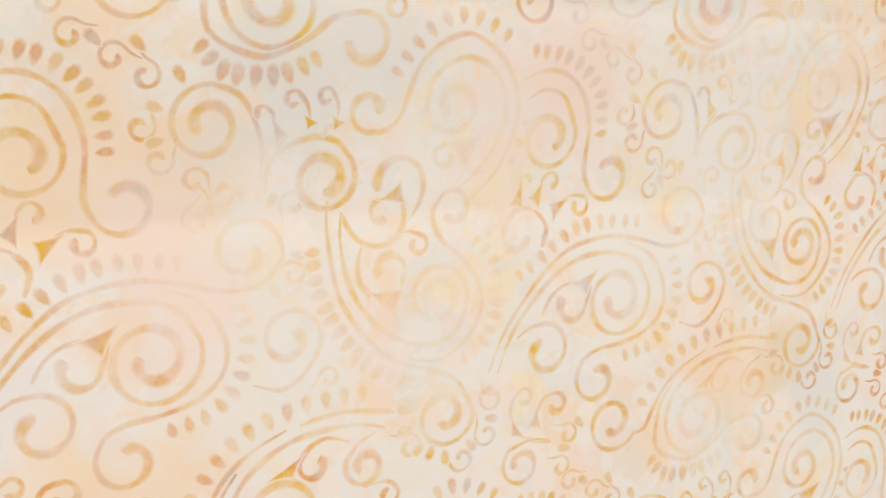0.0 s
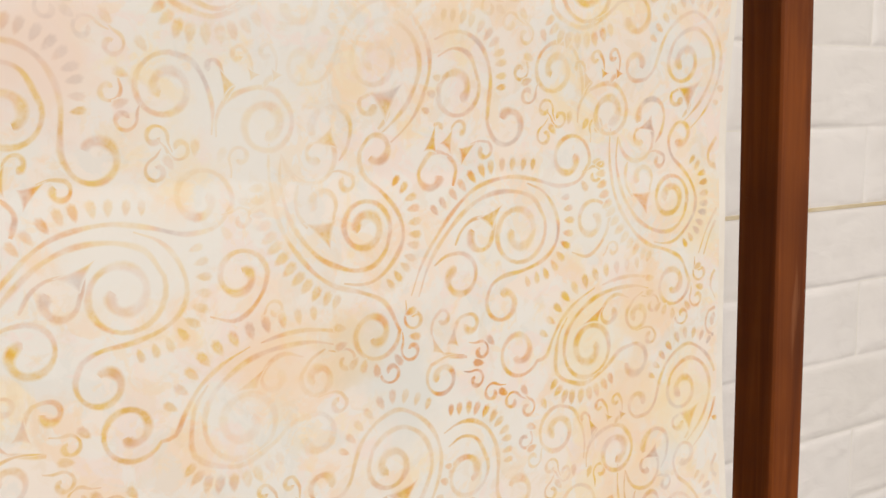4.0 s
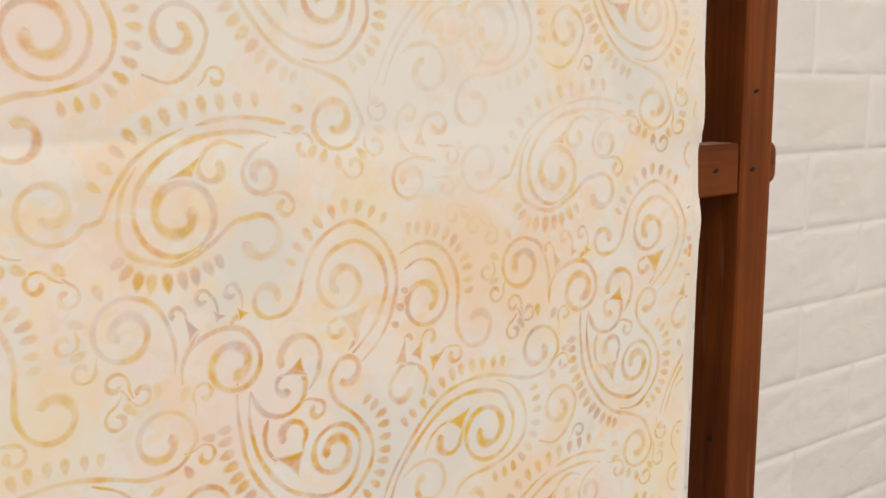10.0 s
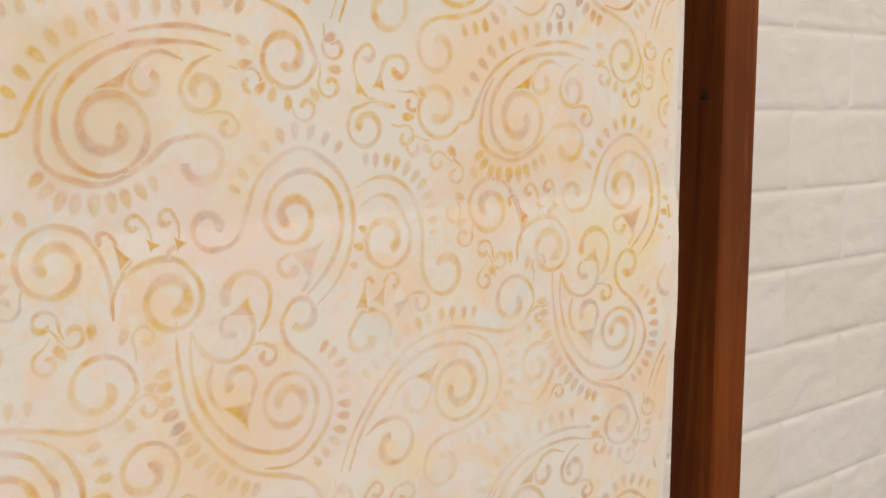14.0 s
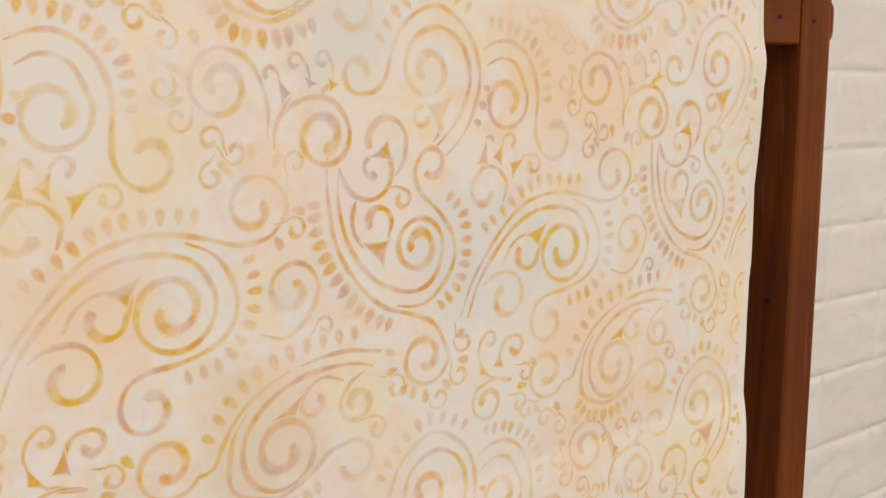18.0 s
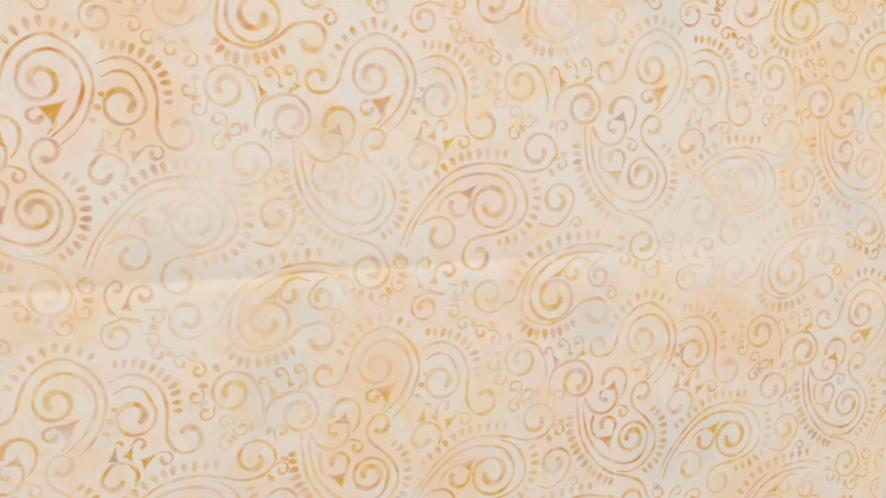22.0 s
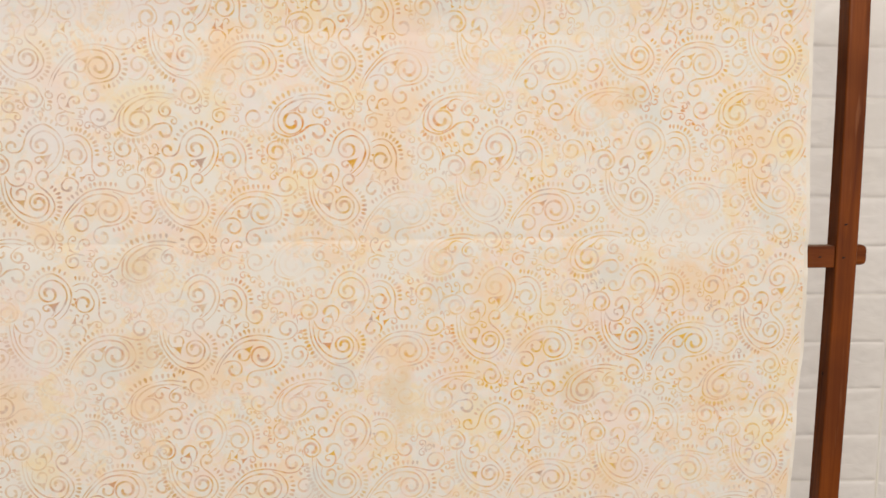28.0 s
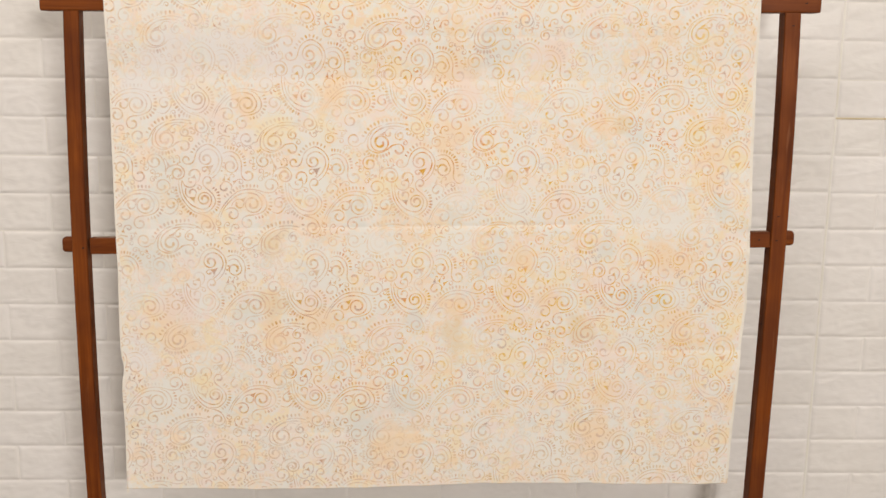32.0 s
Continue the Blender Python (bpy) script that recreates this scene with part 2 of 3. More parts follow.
def lay_bricks(x_from, x_to, z_from, z_to):
    for row in range(-30, 30):
        z = SEAM_Z + (row + 0.5) * BRICK_H
        if not z_from < z < z_to:
            continue
        odd = row % 2 == 1
        x = SEAM_X + 0.0022
        if odd:
            lay_brick(x + BRICK_L / 4, z - 0.002, True)
            x += BRICK_L / 2
        while x < x_to:
            lay_brick(x + BRICK_L / 2, z - 0.002, False)
            x += BRICK_L
        x = SEAM_X - 0.0022
        lay_brick(x - BRICK_L / 2, z, False)
        x -= BRICK_L
        if odd:
            lay_brick(x - BRICK_L / 4, z, True)
            x -= BRICK_L / 2
        while x > 0.35:
            lay_brick(x - BRICK_L / 2, z, False)
            x -= BRICK_L
        x = BOND_X + (5 if odd else 4.5) * BRICK_L
        while x > x_from:
            lay_brick(x - BRICK_L / 2, z - 0.016, False)
            x -= BRICK_L


# Yellowed glue shows along one level seam; a bead of foam runs down the upright one.
part("panel_seam", box(SEAM_X, SEAM_X + 0.95, WALL - 0.0022, WALL + 0.001, SEAM_Z - 0.0038, SEAM_Z - 0.0004, 0.0006), glue, wall_north, "yellowed glue line between foam panels")
part("panel_seam", box(SEAM_X - 0.0008, SEAM_X + 0.0010, WALL - 0.0008, WALL + 0.001, 0.2, 2.2, 0.0004), joint, wall_north, "thin upright seam between foam panels")

# ---- the wooden display stand ----
stand = tagged(new("display_stand"), "red-brown varnished wooden display stand with pegged rails", "stand")
FRONT, POST_D = -0.001, 0.029


def post(x0, x1):
    bm = box(x0, x1, FRONT, FRONT + POST_D, 0.02, 1.54, 0.0035, 3)
    for k in range(1, 30):
        everything = list(bm.verts) + list(bm.edges) + list(bm.faces)
        bmesh.ops.bisect_plane(bm, geom=everything, plane_co=(0, 0, 0.02 + k * 0.0505), plane_no=(0, 0, 1))
    return part("post", bm, wood_up, stand)


left_post = post(-0.5585, -0.5333)
for v in left_post.data.vertices:
    down = 1.525 - v.co.z  # it leans and is bowed
    v.co.x += 0.0258 * down ** 2 - 0.040 * down
right_post = post(0.6325, 0.6604)


def bend(z):
    """The other post leans and is slightly bowed."""
    z -= 1.12
    return 0.0006 + 0.0176 * z - 0.0301 * z * z - 0.0289 * z ** 3


for v in right_post.data.vertices:
    v.co.x += bend(max(0.5, v.co.z))
for x in (-0.572, 0.628):
    foot = box(x - 0.022, x + 0.022, FRONT + POST_D / 2 - 0.10, WALL - 0.012, 0.0, 0.045, 0.006)
    part("foot", foot, wood_across, stand)


def rail(z, half, x0, x1, y0, y1, bevel):
    return part("rail", box(x0, x1, y0, y1, z - half, z + half, bevel, 3), wood_across, stand)


rail(1.558, 0.025, -0.594, 0.694, FRONT - 0.002, FRONT + POST_D + 0.004, 0.004)
mid_rail = rail(1.1455, 0.0138, -0.540, 0.632, 0.0, 0.0185, 0.002)
# The rail's lit, dusty top: light and dust both in the strip's colour.
part("lit_dust", box(-0.53, 0.629, 0.003, 0.016, 1.1592, 1.1596, 0.0001, 1), lit_dust, mid_rail, "pale dust and painted light along the rail's upper face")
rail(0.32, 0.0132, -0.555, 0.615, 0.007, 0.024, 0.002)


def tenon(x0, x1, z):
    """The rail's rounded end where it comes out through the post."""
    return part("tenon", box(x0, x1, 0.006, 0.0245, z - 0.0132, z + 0.0132, 0.0085, 5), wood_across, stand)


for z, lean in ((1.1460, 0.0), (0.32, -0.016)):
    tenon(-0.589 + lean, -0.558 + lean, z + 0.001)
    tenon(0.640 if z < 1 else 0.648, 0.6792 if z > 1 else 0.65, z)


def nail_hole(x, y, z, side=False):
    """A dark sunk nail, a shallow uneven dimple cap."""
    bm = bmesh.new()
    bmesh.ops.create_icosphere(bm, subdivisions=2, radius=0.0019)
    rng = random.Random(int(z * 1000))
    for v in bm.verts:
        v.co *= 1 + rng.uniform(-0.18, 0.18)
        if side:
            v.co.x *= 0.25
        else:
            v.co.y *= 0.25
            v.co.x, v.co.z = 1.2 * v.co.x + 0.4 * v.co.z, 0.65 * v.co.z
    bmesh.ops.translate(bm, verts=bm.verts, vec=(x, y, z))
    part("nail", bm, dark_hole, stand, "dark sunken nail head", True)


for x, y, z in ((0.644, FRONT, 1.187), (0.648, FRONT, 1.512), (0.6430, FRONT, 1.1445), (-0.551, FRONT, 1.143), (0.612, 0.0, 1.1455), (0.668, FRONT - 0.002, 1.549)):
    nail_hole(x, y, z)
nail_hole(0.6294, 0.012, 0.990, True)

# ---- the batik cloth ----
CLOTH_L, CLOTH_R, CLOTH_B, CLOTH_T = -0.496, 0.597, 0.700, 1.583
CREASES = ((1.175, 0.0016, 0.020), (1.420, 0.0014, 0.024), (1.268, 0.0010, 0.012), (0.949, 0.0022, 0.018), (1.495, 0.0014, 0.014), (0.806, 0.0012, 0.012))


def cloth_y(x, z):
    """How far the hanging cloth stands from its plane: folds pressed across it, loose edges, a slack belly."""
    u = (x - 0.05) / 0.55
    y = 0.0012 * math.sin(5.0 * x + 1.3 * z) * math.sin(3.0 * z + 0.6)
    for n, (at, depth, wide) in enumerate(CREASES):
        line = at + 0.0015 * math.sin(3.1 * x + n) - (0.010 if n == 1 else 0.002) * u
        fade = (0.8 + 0.2 * math.sin(4.3 * x)) * min(1.0, max(0.35, (0.55 - x) / 0.35)) if n == 0 else max(0.08, 0.50 + 0.55 * math.sin(4.3 * x + 1.7 * n + 0.2))
        y += depth * fade * math.exp(-max((z - line) / (1.7 * wide), (line - z) / (0.7 * wide)))
    loose = max(0.0, abs(u) - 0.80) / 0.2
    y -= (0.004 if u > 0 else 0.0015) * loose ** 2 * (0.6 + math.sin(21 * z + (2.0 if u > 0 else 0.4)) * min(1.0, max(0.0, (1.40 - z) / 0.2)))
    y += 0.0009 * noise.noise(Vector((x * 9, z * 7, 3.0)))
    sharp = 1.175 + 0.0012 * math.sin(3.1 * x) + 0.0008 * noise.noise(Vector((x * 12, 4.0, 0)))
    y += 0.0010 * min(1.0, max(0.15, (0.45 - x) / 0.2)) * (0.7 + 0.3 * math.sin(4.1 * x + 0.5)) * math.exp(-abs(z - sharp) / 0.0045)
    sharp = 1.424 - 0.012 * u + 0.0015 * math.sin(5.0 * x)
    y += 0.0006 * max(0.0, math.sin(2.6 * x + 0.7)) * math.exp(-abs(z - sharp) / 0.006)
    y *= 1 - math.exp(-((z - 1.1465) / 0.020) ** 4)  # it lies on the middle rail
    y -= 0.0014 * math.exp(-((z - 1.1465) / 0.10) ** 2)
    lift = min(1.0, max(0.0, (z - 1.42) / 0.11))
    y -= 0.0105 * lift * lift * (3 - 2 * lift)
    return y


def cloth_edge(side, z):
    """The selvedges run nearly straight, with small waves in the lower half."""
    wave = 0.0022 * math.sin(19 * z + side) + 0.0018 * noise.noise(Vector((side * 9.0, z * 14, 0)))
    low = min(1.0, max(0.2, (1.35 - z) / 0.35))
    if side < 0:
        return CLOTH_L + 0.35 * wave * low + 0.016 * (z - 1.15) + 0.005 * math.exp(-((z - 0.93) / 0.02) ** 2)
    wave += 0.0030 * abs(math.sin(62 * z + 0.4)) * (0.6 + 0.4 * math.sin(13 * z))
    slip = min(1.0, max(0.0, (1.018 - z) / 0.03))
    return CLOTH_R - 0.0012 + 0.4 * wave * low - 0.022 * max(0.0, z - 1.15) - 0.0008 * math.exp(-((z - 1.1465) / 0.10) ** 2) - 0.0035 * slip - 0.045 * max(0.0, 0.99 - z)


# white patches: x, z, radius
WHITE = ((-0.16, 1.30, 0.035), (-0.17, 1.25, 0.030), (-0.25, 1.25, 0.023), (-0.06, 1.15, 0.036), (-0.10, 1.14, 0.033), (0.07, 1.15, 0.031), (0.19, 1.20, 0.038), (0.12, 1.27, 0.031), (0.31, 1.23, 0.038), (0.37, 1.25, 0.038), (0.39, 1.19, 0.039), (0.46, 1.18, 0.033), (0.41, 1.31, 0.029), (0.50, 1.40, 0.032), (0.41, 0.98, 0.040), (0.24, 1.10, 0.026), (0.27, 1.40, 0.028), (-0.06, 1.05, 0.031), (-0.14, 1.08, 0.036), (0.19, 1.33, 0.025), (0.55, 1.06, 0.027), (0.01, 1.30, 0.024), (0.13, 1.37, 0.024), (0.47, 1.05, 0.026), (-0.30, 1.11, 0.035), (0.07, 1.07, 0.022), (0.31, 1.44, 0.031), (-0.43, 1.38, 0.040), (-0.38, 1.16, 0.040), (-0.42, 0.88, 0.040), (0.25, 0.76, 0.040))
# lilac patches: x, z, radius
LILAC = ((-0.40, 1.46, 0.050), (-0.30, 1.47, 0.050), (-0.22, 1.44, 0.040), (-0.43, 1.40, 0.040), (-0.18, 1.48, 0.050), (-0.36, 1.38, 0.030), (-0.33, 1.30, 0.040), (-0.28, 1.26, 0.029), (-0.10, 1.33, 0.024), (-0.01, 1.34, 0.027), (0.04, 1.38, 0.024), (-0.28, 1.32, 0.023), (-0.34, 1.09, 0.029), (0.18, 1.28, 0.022), (-0.05, 1.32, 0.030), (-0.37, 1.06, 0.037), (-0.46, 0.95, 0.033))
# grey patches: x, z, radius
GREY = ((0.39, 1.34, 0.029), (0.54, 1.20, 0.030), (0.39, 1.04, 0.029), (0.34, 1.14, 0.026), (0.13, 1.11, 0.025), (0.07, 1.19, 0.018), (0.43, 1.04, 0.026), (-0.10, 1.20, 0.027), (-0.28, 1.03, 0.024), (-0.00, 1.01, 0.025), (-0.41, 1.26, 0.042), (-0.44, 1.13, 0.046), (-0.47, 1.17, 0.033), (0.14, 1.47, 0.037), (-0.08, 0.82, 0.037), (-0.01, 0.86, 0.037))
# peach patches: x, z, radius
PEACH = ((0.08, 1.44, 0.042), (0.07, 1.33, 0.036), (0.02, 1.31, 0.024), (0.07, 1.28, 0.031), (0.01, 1.22, 0.030), (0.33, 1.35, 0.023), (0.52, 1.29, 0.032), (0.53, 1.34, 0.026), (0.52, 1.25, 0.029), (0.47, 1.11, 0.033), (0.44, 1.12, 0.039), (0.20, 1.12, 0.038), (0.18, 1.07, 0.032), (0.24, 1.04, 0.032), (0.16, 1.01, 0.032), (0.07, 1.04, 0.038), (-0.10, 1.04, 0.024), (-0.16, 1.01, 0.036), (-0.23, 0.99, 0.030), (-0.16, 1.18, 0.024), (-0.26, 1.23, 0.026), (-0.27, 1.38, 0.029), (-0.13, 1.40, 0.035), (0.46, 1.00, 0.040), (0.48, 0.94, 0.040), (-0.34, 1.19, 0.023), (0.25, 1.47, 0.022), (0.57, 0.85, 0.025), (-0.42, 1.01, 0.042), (-0.39, 0.98, 0.033), (0.35, 0.87, 0.033), (0.32, 0.79, 0.042), (-0.03, 0.79, 0.050))
# yellow patches: x, z, radius
YELLOW = ((-0.23, 1.34, 0.035), (-0.34, 1.39, 0.028), (-0.14, 1.34, 0.024), (0.50, 1.33, 0.026), (0.57, 1.38, 0.026), (0.56, 1.29, 0.026), (0.26, 1.09, 0.026), (0.39, 1.15, 0.019), (0.57, 0.99, 0.027), (0.55, 0.92, 0.034), (-0.36, 0.91, 0.030), (0.11, 0.96, 0.025), (0.18, 0.95, 0.026), (0.06, 1.16, 0.019), (-0.03, 1.25, 0.018), (-0.10, 0.85, 0.021))
# tan patches: x, z, radius
TAN = ((0.36, 1.35, 0.016), (-0.23, 1.15, 0.024), (0.08, 0.98, 0.032), (0.17, 1.26, 0.014), (0.30, 0.99, 0.026), (-0.23, 1.04, 0.024))
# pink patches: x, z, radius
PINK = ((0.24, 1.47, 0.032), (-0.32, 1.37, 0.029), (0.26, 1.21, 0.035), (-0.22, 1.21, 0.024), (0.09, 1.40, 0.030), (0.14, 1.01, 0.025), (0.35, 0.94, 0.033), (-0.17, 1.05, 0.024), (-0.03, 1.00, 0.031), (0.33, 1.07, 0.026), (0.17, 1.04, 0.025), (0.03, 1.27, 0.024), (-0.40, 1.04, 0.037), (0.38, 0.87, 0.025))
# where the block was well inked, and where it hardly printed
INKED = ((-0.24, 1.38, 0.037), (-0.35, 1.23, 0.050), (-0.32, 1.22, 0.042), (-0.18, 1.30, 0.054), (-0.04, 1.33, 0.030), (0.02, 1.28, 0.050), (0.12, 1.32, 0.026), (-0.31, 1.11, 0.050), (-0.19, 1.02, 0.050), (-0.09, 1.04, 0.050), (0.06, 1.08, 0.050), (-0.01, 1.04, 0.037), (0.17, 1.02, 0.054), (0.26, 1.02, 0.050), (0.17, 0.97, 0.046), (0.23, 0.98, 0.042), (-0.10, 0.85, 0.042), (-0.34, 0.86, 0.037), (-0.18, 0.89, 0.042), (-0.27, 0.86, 0.033), (0.36, 1.05, 0.050), (0.45, 1.04, 0.046), (0.55, 1.04, 0.050), (0.51, 0.80, 0.042), (-0.33, 0.82, 0.037), (0.01, 1.46, 0.037), (0.18, 1.29, 0.037), (0.40, 1.32, 0.042))
FAINT = ((0.12, 1.40, 0.045), (0.21, 1.44, 0.040), (0.35, 1.47, 0.050), (-0.41, 1.47, 0.095), (-0.27, 1.47, 0.085), (-0.28, 1.42, 0.040), (-0.42, 1.10, 0.060), (-0.22, 1.10, 0.045), (-0.48, 1.05, 0.042), (-0.14, 1.38, 0.042), (-0.06, 1.16, 0.058), (0.12, 1.20, 0.058), (0.18, 1.23, 0.037), (0.45, 1.19, 0.066), (0.32, 1.33, 0.037), (0.06, 1.00, 0.050), (0.11, 0.96, 0.050), (-0.15, 0.98, 0.037), (-0.35, 0.99, 0.058), (-0.44, 0.95, 0.046), (-0.03, 0.81, 0.050), (0.19, 0.79, 0.050), (0.46, 0.84, 0.062), (0.19, 1.39, 0.042), (0.32, 1.43, 0.033), (-0.30, 0.92, 0.033))
# each dye, its colour and how strongly it took
DABS = (
    (PEACH, (0.885, 0.68, 0.48), 0.66), (YELLOW, (0.88, 0.75, 0.49), 0.52), (WHITE, (0.82, 0.805, 0.77), 0.85), (GREY, (0.735, 0.74, 0.715), 0.75),
    (LILAC, (0.82, 0.785, 0.785), 0.75), (PINK, (0.865, 0.73, 0.68), 0.66), (TAN, (0.78, 0.63, 0.43), 0.60),
)
# dye sponged on everywhere: grain, threshold from and to, colour, strength
SPONGED = (
    (21.0, 0.50, 0.58, (0.88, 0.745, 0.49), 0.58), (26.0, 0.51, 0.59, (0.88, 0.68, 0.50), 0.58), (20.0, 0.49, 0.57, (0.815, 0.80, 0.765), 0.85),
    (36.0, 0.54, 0.61, (0.745, 0.745, 0.72), 0.50), (30.0, 0.52, 0.60, (0.865, 0.735, 0.69), 0.60), (58.0, 0.52, 0.59, (0.825, 0.81, 0.78), 0.65),
    (72.0, 0.54, 0.61, (0.88, 0.71, 0.50), 0.40), (64.0, 0.56, 0.64, (0.78, 0.64, 0.46), 0.25),
)


def blots(n, where, wander, spots, soft=4.2):
    """A mask of ragged round patches."""
    mask = None
    for x, z, radius in spots:
        place = n.add("ShaderNodeVectorMath")
        place.operation = "DISTANCE"
        n.link(where, place.inputs[0])
        place.inputs[1].default_value = (x, 0.0, z)
        rough = n.math("ADD", place.outputs["Value"], n.math("MULTIPLY", wander, soft * radius))
        one = n.span(rough, radius * 0.25, radius * 1.25, 1.0, 0.0)
        mask = one if mask is None else n.math("MAXIMUM", mask, one)
    return mask


def drift(n, where, scale):
    node = n.add("ShaderNodeTexNoise", Scale=scale, Detail=5.0, Roughness=0.6)
    n.link(where, node.inputs["Vector"])
    return n.math("SUBTRACT", node.outputs["Fac"], 0.5)


def cloth_colour(n):
    """Cream cotton, dabbed by hand with pale yellow, peach and grey-blue dye."""
    where = n.coords()
    wander = drift(n, where, 22.0)
    colour = n.ramp(n.noise(where, 5.0, 5.0, 0.6, 0.4), (0.30, PALE_A), (0.5, PALE_B), (0.70, PALE_C))
    for k, (scale, low, high, tint, amount) in enumerate(SPONGED):
        moved = n.add("ShaderNodeMapping", Location=(3.7 * k + 1.1, 5.3 * k, 2.9 * k))
        n.link(where, moved.inputs["Vector"])
        dab = n.span(n.noise(moved.outputs["Vector"], scale, 6.0, 0.62, 0.6), low, high, 0.0, amount)
        colour = n.mix(dab, colour, tint)
    for spots, tint, amount in DABS:
        colour = n.mix(n.math("MULTIPLY", blots(n, where, wander, spots), amount), colour, tint)
    return colour


PALE_A, PALE_B, PALE_C = (0.845, 0.80, 0.755), (0.865, 0.785, 0.715), (0.875, 0.755, 0.655)


def weave_bump(n):
    where = n.coords()
    threads = n.noise(n.coords((900, 900, 900)), 1.0, 2.0)
    crumple = n.noise(where, 28.0, 4.0, 0.6)
    n.bump(n.math("ADD", n.math("MULTIPLY", threads, 0.05), crumple), 0.10, 0.004)


def cotton_material():
    n = Nodes("dyed_cotton")
    weave_bump(n)
    return n.set(cloth_colour(n), 0.85, Sheen_Weight=0.1)


def print_material():
    """The stamped lines: ochre, tan and mauve dye with bled edges, worn so that the ground shows through."""
    n = Nodes("stamped_dye")
    where = n.coords()
    hue = n.math("ADD", n.math("MULTIPLY", n.noise(where, 14.0, 3.0, 0.6), 0.55), n.math("MULTIPLY", n.noise(where, 48.0, 2.0, 0.5), 0.45))
    ink = n.ramp(hue, (0.39, INK_A), (0.44, INK_D), (0.48, INK_B), (0.52, INK_F), (0.56, INK_C), (0.60, INK_D), (0.65, INK_A))
    ink = n.mix(n.span(n.noise(where, 7.0, 3.0), 0.52, 0.68, 0.0, 0.35), ink, INK_E)
    ink = n.mix(n.span(n.noise(where, 6.5, 3.0, 0.5), 0.48, 0.62, 0.0, 1.0), ink, (0.98, 0.90, 0.78), "MULTIPLY")
    axes = n.add("ShaderNodeSeparateXYZ")
    n.link(where, axes.inputs["Vector"])
    ragged = n.math("ADD", axes.outputs["X"], n.math("MULTIPLY", n.math("SUBTRACT", n.noise(where, 5.0, 4.0), 0.5), 0.8))
    ink = n.mix(n.span(ragged, -0.10, 0.12, 1.0, 0.0), ink, (0.95, 0.86, 0.76), "MULTIPLY")
    ink = n.mix(n.span(ragged, -0.28, -0.06, 0.35, 0.0), ink, INK_E)
    ink = n.mix(n.span(axes.outputs["Z"], 0.78, 0.92, 0.45, 0.0), ink, INK_E)
    patch = n.span(n.noise(where, 24.0, 4.0, 0.62), 0.36, 0.58, 0.46, 1.10)
    worn = n.span(n.noise(where, 110.0, 4.0, 0.7), 0.30, 0.62, 0.45, 1.0)
    wander = drift(n, where, 18.0)
    strong, faint = blots(n, where, wander, INKED), blots(n, where, wander, FAINT)
    press_depth = n.math("SUBTRACT", n.math("ADD", 0.92, n.math("MULTIPLY", strong, 0.38)), n.math("MULTIPLY", faint, 0.66))
    patch = n.math("MULTIPLY", patch, press_depth)
    per = n.add("ShaderNodeNewGeometry")
    each = n.span(per.outputs["Random Per Island"], 0.0, 1.0, 0.80, 1.0)
    density = n.add("ShaderNodeAttribute")
    density.attribute_name = "ink_depth"
    amount = n.math("MULTIPLY", n.math("MULTIPLY", patch, worn), n.math("MULTIPLY", each, density.outputs["Fac"]))
    weave_bump(n)
    return n.set(n.mix(amount, cloth_colour(n), ink), 0.85, Sheen_Weight=0.1)


INK_A, INK_B, INK_C, INK_D, INK_E, INK_F = (0.54, 0.42, 0.38), (0.72, 0.44, 0.06), (0.77, 0.38, 0.07), (0.72, 0.43, 0.27), (0.51, 0.41, 0.38), (0.79, 0.53, 0.07)
cotton, dye = cotton_material(), print_material()


NX, NZ = 220, 560
SHEET_Z = [CLOTH_B + (CLOTH_T - CLOTH_B) * k / NZ for k in range(NZ + 1)]
SHEET_LO, SHEET_HI = [cloth_edge(-1, z) for z in SHEET_Z], [cloth_edge(1, z) for z in SHEET_Z]
SHEET_Y = [[cloth_y(lo + (hi - lo) * i / NX, z) for i in range(NX + 1)] for z, lo, hi in zip(SHEET_Z, SHEET_LO, SHEET_HI)]


def sheet_y(x, z):
    """The sheet's own surface between its mesh points."""
    v = min(NZ - 1e-6, max(0.0, (z - CLOTH_B) / (CLOTH_T - CLOTH_B) * NZ))
    k, g = int(v), v - int(v)
    lo, hi = SHEET_LO[k] * (1 - g) + SHEET_LO[k + 1] * g, SHEET_HI[k] * (1 - g) + SHEET_HI[k + 1] * g
    u = min(NX - 1e-6, max(0.0, (x - lo) / (hi - lo) * NX))
    i, f = int(u), u - int(u)
    below, above = SHEET_Y[k], SHEET_Y[k + 1]
    return (below[i] * (1 - f) + below[i + 1] * f) * (1 - g) + (above[i] * (1 - f) + above[i + 1] * f) * g


def hem(x):
    """The lower edge wanders a little and hangs lower towards one side."""
    return 0.003 * math.sin(9 * x) + 0.003 * noise.noise(Vector((x * 20, 0, 7))) - 0.011 * (x - 0.05)


